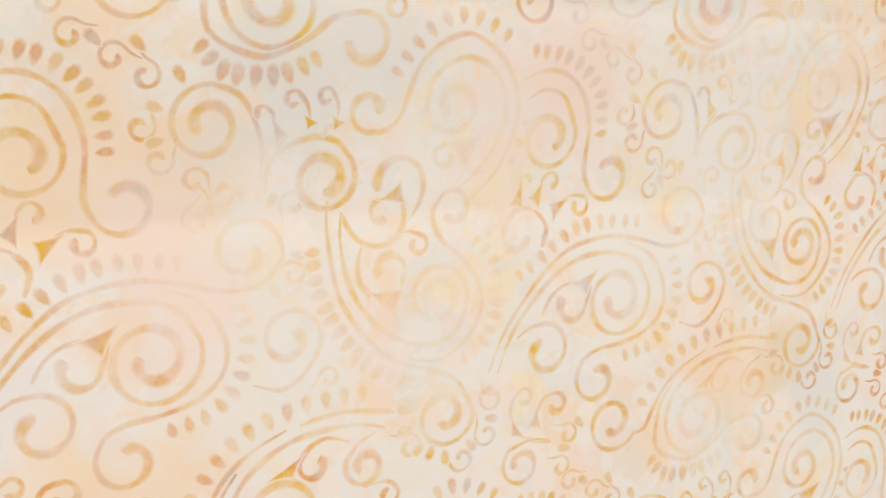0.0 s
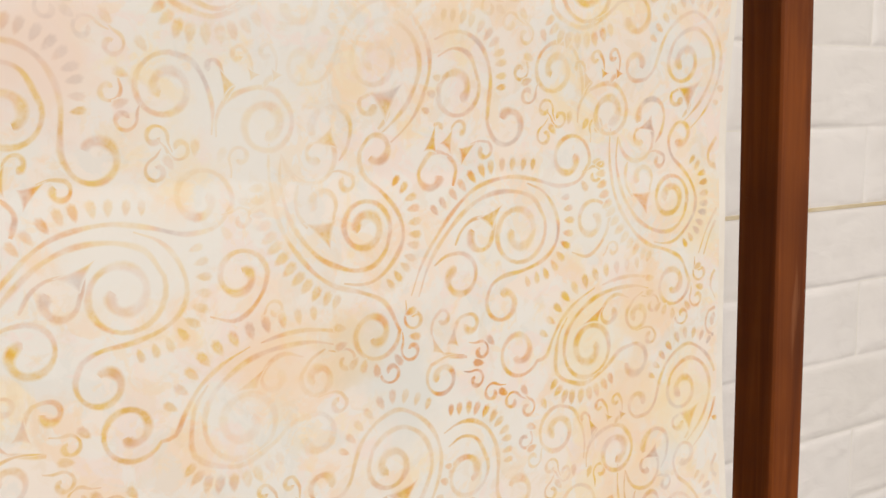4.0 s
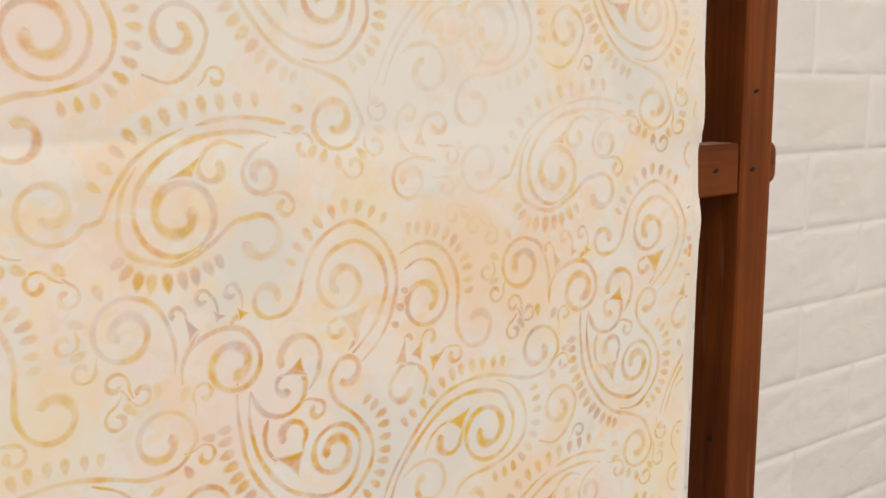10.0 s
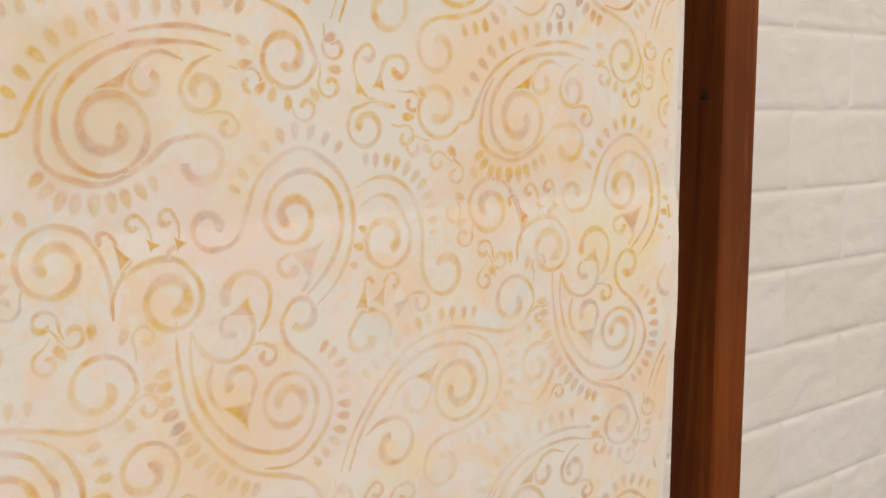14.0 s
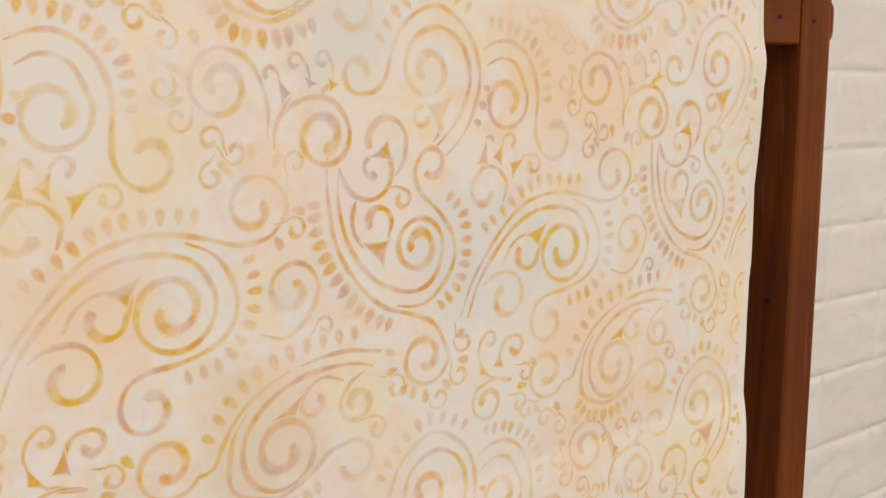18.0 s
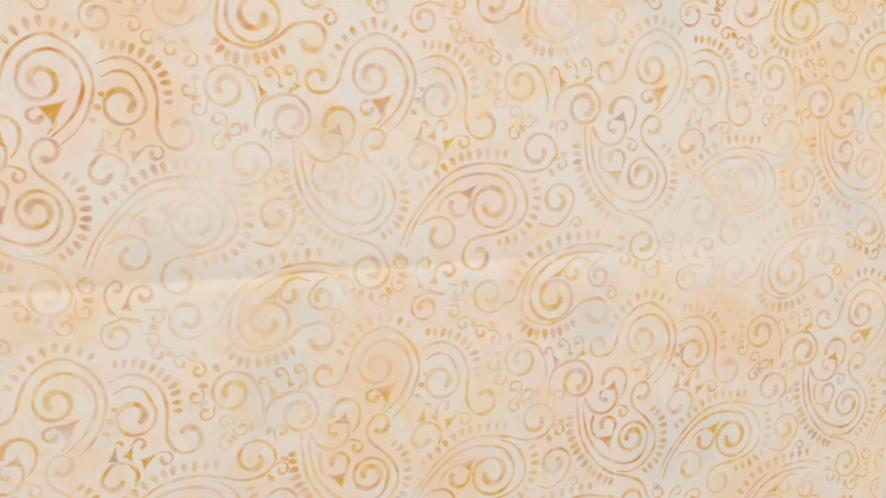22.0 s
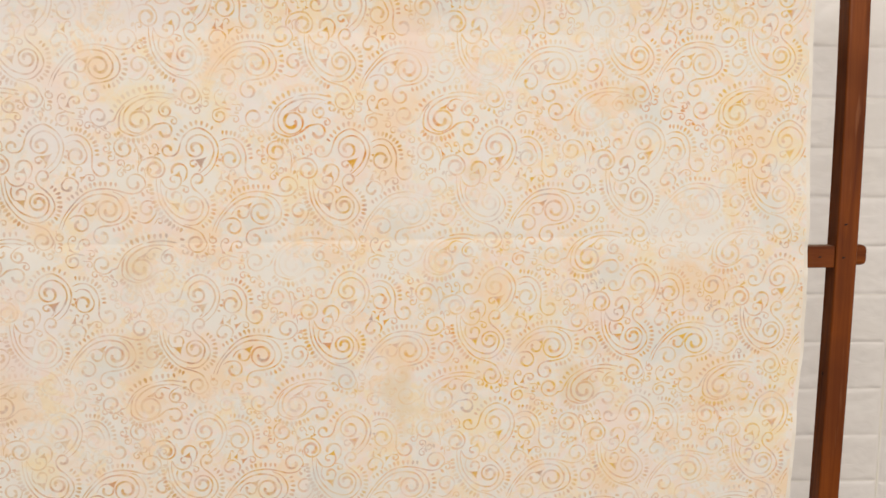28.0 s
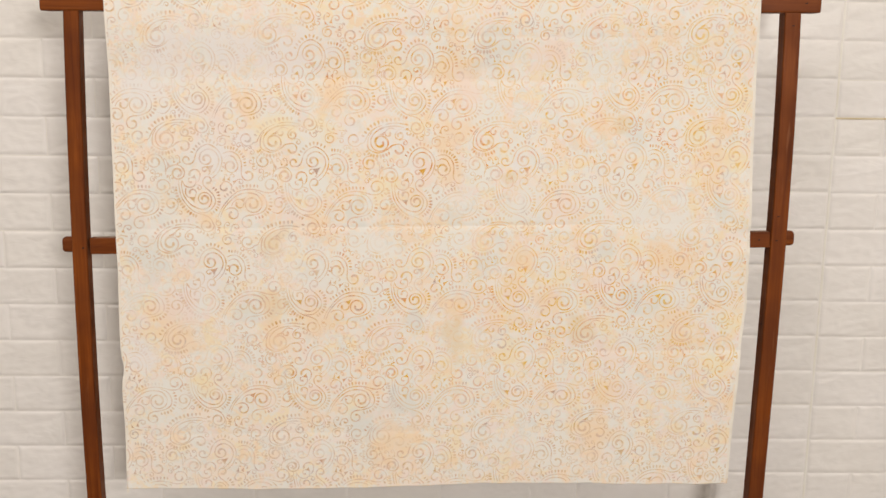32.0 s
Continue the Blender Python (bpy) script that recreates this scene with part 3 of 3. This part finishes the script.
def hang_cloth():
    """The front fall, the roll over the top rail and a short back fall: one sheet with thickness."""
    nx, nz = NX, NZ
    verts, faces = [], []
    for k, z in enumerate(SHEET_Z):
        lo, hi = SHEET_LO[k], SHEET_HI[k]
        for i in range(nx + 1):
            x = lo + (hi - lo) * i / nx
            verts.append((x, SHEET_Y[k][i], z + hem(x) * max(0.0, 1 - (z - CLOTH_B) / 0.07) ** 2))
    back = [(0.004, 1.590), (0.030, 1.592), (0.056, 1.584), (0.060, 1.50), (0.060, 1.30)]
    lo, hi = cloth_edge(-1, CLOTH_T), cloth_edge(1, CLOTH_T)
    for y, z in back:
        for i in range(nx + 1):
            verts.append((lo + (hi - lo) * i / nx, y, z))
    for k in range(nz + len(back)):
        for i in range(nx):
            a = k * (nx + 1) + i
            faces.append((a, a + 1, a + nx + 2, a + nx + 1))
    mesh = bpy.data.meshes.new("batik_cloth")
    mesh.from_pydata(verts, [], faces)
    mesh.materials.append(cotton)
    mesh.shade_smooth()
    ob = new("batik_cloth", mesh)
    solid = ob.modifiers.new("thickness", "SOLIDIFY")
    solid.thickness, solid.offset = 0.0005, -1.0
    return ob


cloth = tagged(hang_cloth(), "cream batik cotton cloth with ochre scrolls hung over a rail", "cloth")


def selvedge(side):
    """The woven border, a finger's breadth of undyed thread."""
    verts, faces = [], []
    for k, z in enumerate(SHEET_Z):
        edge = SHEET_LO[k] if side < 0 else SHEET_HI[k]
        inner = edge - side * (0.0045 + 0.0004 * math.sin(41 * z))
        for x in ((edge, inner) if side < 0 else (inner, edge)):
            verts.append((x, sheet_y(x, z) - 0.00005, z))
        if 0 < k:
            faces.append((2 * k - 2, 2 * k - 1, 2 * k + 1, 2 * k))
    mesh = bpy.data.meshes.new("selvedge")
    mesh.from_pydata(verts, [], faces[1:])
    mesh.materials.append(undyed)
    mesh.shade_smooth()
    strip = new("selvedge", mesh)
    strip.parent = cloth
    strip["label"] = "pale undyed woven edge"


undyed = plain_material("undyed_cotton", (0.84, 0.80, 0.74), (0.80, 0.74, 0.66), 40.0, 0.85)
selvedge(-1)
selvedge(1)

# ---- the stamped pattern: one block of scrolls, pressed again and again ----
UNIT = 0.178 / 706
strokes, seeds_drawn, flames = [], [], []


def curve(points, step=9.0):
    """A smooth line through a few points."""
    pts = [Vector((x, -y)) for x, y in points]
    pts = [pts[0] * 2 - pts[1], *pts, pts[-1] * 2 - pts[-2]]
    out = []
    for a, b, c, d in zip(pts, pts[1:], pts[2:], pts[3:]):
        n = max(2, int((c - b).length / step))
        for k in range(n):
            t = k / n
            out.append(0.5 * (2 * b + (c - a) * t + (2 * a - 5 * b + 4 * c - d) * t * t + (3 * b - a - 3 * c + d) * t ** 3))
    return out + [pts[-2]]


def line(*points, w=5.5):
    strokes.append((curve(points), w, 1.0))


def scroll(x, y, r, start, turns, end=7.0, w=8.0, lead=()):
    """A spiral from its rim inwards; positive turns run counter-clockwise; lead: points drawn before it."""
    n = max(8, int(abs(turns) * 26))
    ring = []
    for k in range(n + 1):
        t = k / n
        a, rr = radians(start) + 2 * math.pi * turns * t, end + (r - end) * (1 - t) ** 0.85
        ring.append(Vector((x + rr * math.cos(a), -y + rr * math.sin(a))))
    if lead:
        ring = curve([*lead, (ring[0].x, -ring[0].y)])[:-1] + ring
    strokes.append((ring, w, n / len(ring)))


def curl(x, y, r=14, start=0, turns=0.95):
    a, r, sign = radians(start), r * 1.2, 1 if turns > 0 else -1
    rim = Vector((x + r * math.cos(a), y - r * math.sin(a)))
    back = Vector((sign * math.sin(a), sign * math.cos(a)))
    out = Vector((math.cos(a), -math.sin(a)))
    tail = [rim + back * r * 1.3 + out * r * 0.35, rim + back * r * 0.6 + out * r * 0.05]
    scroll(x, y, r, start, 0.95 * turns, 5.0, 5.5, lead=[(p.x, p.y) for p in tail])


def seed_at(at, way, long, wide):
    seeds_drawn.append((at, way.normalized(), long * 1.2, wide * 1.25))


def seeds_along(points, n, long=22.0, wide=9.0):
    path = curve(points, 3.0)
    for k in range(n):
        t = k / (n - 1)
        i = min(len(path) - 2, int(t * (len(path) - 1)))
        tangent = path[i + 1] - path[i]
        size = 0.7 + 0.3 * math.sin(math.pi * (0.15 + 0.7 * t))
        seed_at(path[i], Vector((-tangent.y, tangent.x)), long * size, wide * size)


def dab(x, y, angle):
    """One drop-shaped dab that points outwards."""
    seed_at(Vector((x, -y)), Vector((math.cos(radians(angle)), math.sin(radians(angle)))), 20.0, 9.0)


def flame(a, b, c):
    """A three-pointed leaf with hollow sides."""
    pts = [Vector((p[0], -p[1])) for p in (a, b, c)]
    middle, rim = (pts[0] + pts[1] + pts[2]) / 3, []
    for p, q in zip(pts, pts[1:] + pts[:1]):
        hollow = (p + q) / 2 + (middle - (p + q) / 2) * 0.35
        for k in range(5):
            t = k / 5
            rim.append(p * (1 - t) ** 2 + hollow * 2 * t * (1 - t) + q * t * t)
    flames.append(rim)


def draw_block():
    # the hooked leaf: its scroll, the rim that winds into a curl, a three-pointed leaf
    scroll(-34, -70, 44, 171, 1.2, 11, 9.5, lead=((-27, 51), (-2, 31), (24, 5), (41, -25), (50, -56), (44, -90), (25, -117), (-8, -134), (-41, -128), (-67, -107),))
    scroll(-162, -65, 29, -92, -0.8, 12, 8.5, lead=((-3, 62), (19, 45), (42, 20), (60, -15), (70, -55), (65, -92), (47, -125), (21, -149), (-14, -166), (-50, -157), (-78, -137), (-94, -115), (-105, -87), (-115, -58), (-135, -39),))
    flame((15, -30), (-42, -19), (-13, 24))
    line((-5, 7), (-13, 24), (-27, 39), w=6)
    scroll(-47, -1, 16, 145, 0.6, 12, 8, lead=((-17, -21), (-41, -18),))
    seeds_along(((-123, -115), (-101, -145), (-64, -177), (-23, -191), (17, -180), (48, -163)), 9, 22, 9)
    seeds_along(((85, -41), (75, -15), (63, 15)), 3, 17, 9)
    # its round neighbour
    scroll(125, -19, 49, 14, -1.2, 17, 8.5, lead=((86, -76), (116, -89), (150, -77),))
    scroll(238, 43, 40, -164, 0.85, 18, 9, lead=((77, -103), (108, -115), (140, -114), (171, -95), (189, -66), (197, -32), (194, 10), (193, 37),))
    seeds_along(((94, -143), (136, -139), (178, -120), (213, -78), (220, -19)), 11, 22, 9)
    # the thorny branch
    scroll(74, 122, 24, 132, 0.62, 19, 9, lead=((113, 92), (96, 84), (74, 85),))
    line((107, 87), (123, 104), (127, 119), (119, 143), w=7)
    flame((84, 40), (63, 79), (86, 83))
    flame((120, 46), (96, 69), (116, 85))
    flame((134, 80), (139, 107), (169, 72))
    scroll(188, 86, 16, 63, -0.8, 8, 6.5, lead=((158, 74), (176, 69),))
    scroll(134, 45, 13, 129, -0.6, 9, 6, lead=((117, 55), (119, 43),))
    scroll(90, 43, 9, 159, -0.5, 6, 6)
    # two scrolls like sunflowers; the lower one ends the long line over the eye
    scroll(341, -50, 50, 82, 1.4, 11, 8.5, lead=((407, 20), (410, -17), (400, -56), (380, -87),))
    scroll(384, 113, 51, -13, 1.12, 11, 8, lead=((25, 323), (49, 271), (83, 225), (122, 183), (161, 154), (202, 141), (252, 137), (305, 147), (359, 162), (406, 155),))
    curl(186, -157, 15, 60, 1)
    curl(232, -132, 15, 40, 1)
    curl(269, -110, 15, 60, -1)
    curl(261, -49, 15, 20, -1)
    curl(281, -8, 15, 0, -1)
    curl(323, 18, 15, 0, 1)
    curl(358, 37, 15, 200, 1)
    curl(323, 68, 15, 120, 1)
    curl(450, 55, 15, 200, -1)
    curl(447, 148, 15, 120, -1)
    dab(212, -153, 141)
    dab(262, -147, 129)
    dab(278, -73, 160)
    dab(277, -31, -163)
    dab(309, -111, 118)
    dab(381, 37, 92)
    dab(421, 50, 60)
    dab(341, 56, 127)
    dab(453, 123, -8)
    dab(420, 166, -56)
    # the eye: three lines over it, its scroll, a curl with a leaf, a tail
    scroll(222, 363, 39, 165, 0.85, 14, 8.5, lead=((282, 151), (318, 168), (342, 197), (354, 235), (346, 270), (316, 296), (269, 310), (223, 315), (195, 329),))
    scroll(260, 238, 64, 17, -1.6, 14, 9, lead=((40, 327), (63, 274), (99, 228), (145, 187), (195, 165), (248, 163), (295, 179),))
    scroll(174, 238, 25, -5, -0.6, 21, 9, lead=((210, 200), (205, 224),))
    flame((222, 187), (172, 204), (201, 225))
    line((188, 202), (157, 206), (134, 222), (119, 247), w=5)
    scroll(125, 304, 43, 89, -0.95, 15, 8.5, lead=((74, 278), (98, 264),))
    seeds_along(((79, 182), (119, 158), (171, 125), (227, 114), (300, 118)), 11, 22, 9)
    seeds_along(((372, 184), (381, 225), (368, 279), (330, 318), (275, 332)), 10, 22, 9)
    scroll(438, 235, 45, 1, 1.2, 9, 8.5, lead=((386, 290), (423, 302), (452, 289), (475, 260),))
    curl(492, 295, 13, 160, -1)
    # the bowl: rims, its scroll, the ring below it
    scroll(-50, 377, 49, -2, -1.35, 10, 8.5, lead=((-220, 52), (-222, 89), (-219, 127), (-212, 170), (-198, 204), (-178, 234), (-151, 265), (-116, 289), (-66, 306), (-26, 329),))
    scroll(-59, 198, 49, -13, 1.6, 12, 9, lead=((-200, 69), (-204, 104), (-200, 140), (-190, 176), (-170, 210), (-143, 239), (-109, 258), (-74, 267), (-43, 261), (-21, 239),))
    scroll(-30, 72, 25, 151, -0.8, 18, 8.5, lead=((-103, 285), (-70, 291), (-39, 285), (-8, 260), (11, 231), (14, 204), (3, 174), (-22, 143), (-50, 119), (-61, 98), (-62, 76),))
    line((-200, 70), (-189, 96), (-173, 112), (-148, 119), (-125, 112), (-110, 94), (-107, 72), (-112, 59), w=7)
    scroll(-115, 35, 37, -6, 0.56, 33, 8.5, lead=((-100, 86), (-84, 64),))
    flame((-113, 33), (-146, 56), (-104, 64))
    scroll(-143, 71, 14, 159, 0.42, 13, 8, lead=((-142, 55), (-152, 59),))
    scroll(-88, 122, 15, 48, -0.8, 7, 7, lead=((-118, 104), (-100, 102),))
    line((-173, 119), (-180, 141), (-177, 167), (-162, 188), w=6.5)
    scroll(-134, 153, 26, -39, 0.7, 15, 8.5, lead=((-118, 192),))
    flame((-164, 182), (-114, 182), (-125, 223))
    seeds_along(((-245, 119), (-242, 161), (-225, 206), (-193, 257), (-152, 296), (-116, 314)), 13, 24, 11)
    seeds_along(((5, 126), (31, 153), (38, 194), (35, 231), (18, 270), (-18, 298)), 11, 22, 9)
    curl(21, 417, 17, 160, 1)
    curl(-21, 448, 17, 200, 1)
    curl(-107, 413, 17, 100, -1)
    dab(29, 394, -14)
    dab(-6, 429, -51)
    dab(-49, 440, -89)
    dab(-73, 428, -113)
    dab(-92, 420, -133)
    dab(-114, 387, -169)
    dab(-115, 357, 165)
    curl(30, 363, 17, 160, 1)
    dab(22, 350, 19)
    # two curls on a foot under it
    scroll(88, 371, 14, 107, -0.72, 7, 6.5, lead=((79, 426), (63, 397), (68, 372),))
    flame((64, 401), (66, 428), (90, 437))
    line((84, 434), (108, 443), (137, 450), w=7)
    scroll(146, 391, 18, 96, -0.78, 9, 8, lead=((111, 423), (112, 396), (124, 377),))
    flame((95, 420), (118, 426), (112, 389))
    scroll(83, 478, 35, 130, 1.2, 11, 7, lead=((130, 445), (96, 441),))
    curl(169, 444, 15, 100, -1)
    dab(190, 428, 134)
    dab(162, 465, 172)
    curl(156, 495, 15, 100, -1)
    # the scroll beside the bowl and the sprig over it
    scroll(-225, 23, 46, 33, -1.35, 16, 9.5, lead=((-304, 38), (-303, 11), (-291, -12), (-269, -25), (-237, -33), (-207, -26),))
    flame((-296, -61), (-290, -22), (-274, -37))
    scroll(-307, -65, 9, 54, 0.5, 7, 7, lead=((-290, -48), (-295, -65),))
    scroll(-267, -81, 12, 55, 0.75, 5, 7, lead=((-244, -54), (-248, -75),))
    flame((-252, -61), (-233, -51), (-248, -43))
    scroll(-222, -84, 12, 59, 0.75, 5, 7, lead=((-207, -55), (-206, -76),))
    flame((-214, -60), (-196, -50), (-212, -40))
    line((-290, -12), (-283, -29), (-273, -37), w=7)
    line((-227, -31), (-221, -43), (-210, -48), w=7)
    # the great leaf with an open top
    line((-259, -323), (-221, -330), (-177, -331), (-118, -320), w=6)
    scroll(-292, -203, 66, 170, 1.6, 13, 9.5, lead=((-133, -300), (-170, -310), (-222, -311), (-269, -303), (-307, -285), (-336, -261), (-352, -237),))
    scroll(-171, -156, 36, 111, -0.8, 22, 9.5, lead=((-348, -272), (-371, -237), (-379, -180), (-367, -157), (-339, -142), (-306, -134), (-273, -144), (-242, -161), (-214, -183),))
    # the ring that hangs on the great leaf's outer line
    scroll(-467, -225, 50, -30, -1.3, 12, 8, lead=((-277, -320), (-321, -301), (-358, -274), (-383, -240), (-402, -205),))
    flame((-254, -282), (-307, -252), (-270, -252))
    scroll(-240, -263, 22, 158, 0.7, 11, 8.5, lead=((-188, -288), (-219, -299), (-245, -290),))
    scroll(-164, -248, 31, 153, 1.2, 9, 9, lead=((-148, -295), (-173, -283),))
    scroll(-128, -199, 15, 16, -0.8, 7, 7, lead=((-166, -217), (-143, -221), (-124, -217),))
    seeds_along(((-407, -249), (-378, -286), (-347, -316), (-305, -335), (-257, -349), (-206, -354), (-163, -356)), 11, 24, 10)
    seeds_along(((-384, -146), (-360, -119), (-316, -110), (-272, -115), (-234, -132)), 9, 25, 11)


draw_block()
print_verts, print_faces, print_density = [], [], []
SELVEDGE = 0.006


def press(corner_x, corner_z, turn, number):
    """One impression of the block on the cloth; what would miss the cloth is left off."""
    ca, sa = math.cos(turn), math.sin(turn)
    rng = random.Random(number)

    def onto(p):
        x, z = p.x * UNIT, p.y * UNIT
        return Vector((corner_x + ca * x - sa * z, corner_z + sa * x + ca * z))

    def inside(p):
        x, z = p
        return CLOTH_B + 0.004 + hem(x) < z < CLOTH_T and cloth_edge(-1, z) + 0.002 < x < cloth_edge(1, z) - SELVEDGE

    lift = [0.00006 + 0.00001 * number]

    def vert(p, density):
        print_verts.append((p.x, sheet_y(p.x, p.y) - lift[0], p.y))
        print_density.append(density)
        return len(print_verts) - 1

    def spread(middle, rim, density):
        """A filled shape whose rim bleeds out."""
        heart = vert(middle, density)
        inner = [vert(middle.lerp(q, 0.72), density) for q in rim]
        outer = [vert(middle.lerp(q, 1.22), 0.0) for q in rim]
        for k in range(len(rim)):
            m = (k + 1) % len(rim)
            print_faces.append((heart, inner[k], inner[m]))
            print_faces.append((inner[k], outer[k], outer[m], inner[m]))

    for points, w, wound in strokes:
        flat = [onto(p) for p in points]
        last, phase = None, rng.uniform(0, 6.3)
        lift[0] += 0.0000003
        for k, p in enumerate(flat):
            if not inside(p):
                last = None
                continue
            along = (flat[min(k + 1, len(flat) - 1)] - flat[max(k - 1, 0)]).normalized()
            t = k / (len(flat) - 1)
            swell = 1.0 if wound == 1.0 and w < 7.5 else 0.78 + 0.85 * max(0.0, 1 - (1 - t) / (0.8 * wound))
            half = w * UNIT * 0.5 * swell * min(1.0, 0.35 + 5 * t, 0.6 + 14 * (1 - t)) * (1 + 0.16 * math.sin(0.7 * k + phase))
            if 0 < k < len(flat) - 1:
                a, b, c = flat[k - 1], p, flat[k + 1]
                area = abs((b.x - a.x) * (c.y - a.y) - (b.y - a.y) * (c.x - a.x))
                half = min(half, 0.26 * (b - a).length * (c - b).length * (c - a).length / max(area, 1e-12))
            side = Vector((-along.y, along.x)) * half * 1.12
            dense = 0.80 + 0.20 * math.sin(0.33 * k + phase) * math.sin(0.9 * k)
            row = (vert(p + side * 1.42, 0.0), vert(p + side * 0.58, dense), vert(p - side * 0.58, dense), vert(p - side * 1.42, 0.0))
            if last:
                for n in range(3):
                    print_faces.append((last[n], last[n + 1], row[n + 1], row[n]))
            last = row
    for at, way, long, wide in seeds_drawn:
        p = onto(at)
        lift[0] += 0.00000005
        if inside(p):
            tip = (onto(at + way) - p).normalized()
            side = Vector((-tip.y, tip.x))
            turn_by = rng.uniform(-0.12, 0.12)
            tip, side = tip + side * turn_by, side - tip * turn_by
            rim = []
            for k in range(8):
                a = 2 * math.pi * k / 8
                across = math.sin(a) * wide * 0.62 * (1 + 0.35 * math.cos(a))
                rim.append(p + tip * (math.cos(a) * long * 0.5 * UNIT) + side * (across * UNIT))
            spread(p, rim, rng.uniform(0.65, 1.0))
    for rim in flames:
        flat = [onto(p) for p in rim]
        lift[0] += 0.0000001
        if all(inside(q) for q in flat):
            spread(sum(flat, Vector((0, 0))) / len(flat), flat, rng.uniform(1.05, 1.3))


# Where the block was set down by hand, row by row: its turn, then each impression.
STAMPED = (
    (0.015, (-0.335, 1.442), (-0.155, 1.446), (0.024, 1.439), (0.205, 1.441), (0.386, 1.447), (0.564, 1.447)),
    (0.008, (-0.331, 1.275), (-0.153, 1.270), (0.026, 1.268), (0.204, 1.270), (0.389, 1.275), (0.570, 1.276)),
    (0.005, (-0.331, 1.099), (-0.157, 1.095), (0.023, 1.096), (0.204, 1.098), (0.386, 1.099), (0.566, 1.102)),
    (0.015, (-0.327, 0.929), (-0.154, 0.924), (0.023, 0.921), (0.204, 0.925), (0.384, 0.930), (0.561, 0.930)),
)
STAMPED = ((0.012, *[(x, z + 0.174) for x, z in STAMPED[0][1:]]), *STAMPED, (0.012, *[(x, z - 0.174) for x, z in STAMPED[-1][1:]]))
STAMP = random.Random(11)
for turn, *places in STAMPED:
    (x0, z0), (x1, z1) = places[0], places[-1]
    for x, z in [(x0 - 0.180, z0), *places, (x1 + 0.180, z1)]:
        press(x, z, turn + STAMP.uniform(-0.003, 0.003), STAMP.random())

for k, face in enumerate(print_faces):
    (x0, _, z0), (x1, _, z1), (x2, _, z2) = (print_verts[face[n]] for n in (0, 1, 2))
    if (x1 - x0) * (z2 - z0) < (x2 - x0) * (z1 - z0):
        print_faces[k] = face[::-1]
print_mesh = bpy.data.meshes.new("stamped_pattern")
print_mesh.from_pydata(print_verts, [], print_faces)
print_mesh.attributes.new("ink_depth", "FLOAT", "POINT").data.foreach_set("value", print_density)
print_mesh.materials.append(dye)
pattern = new("stamped_pattern", print_mesh)
pattern.parent = cloth
tagged(pattern, "ochre and mauve stamped scroll pattern", kind="stuff")

# ---- the bricks, last ----
lay_bricks(-1.30, 1.75, 0.20, 2.2)
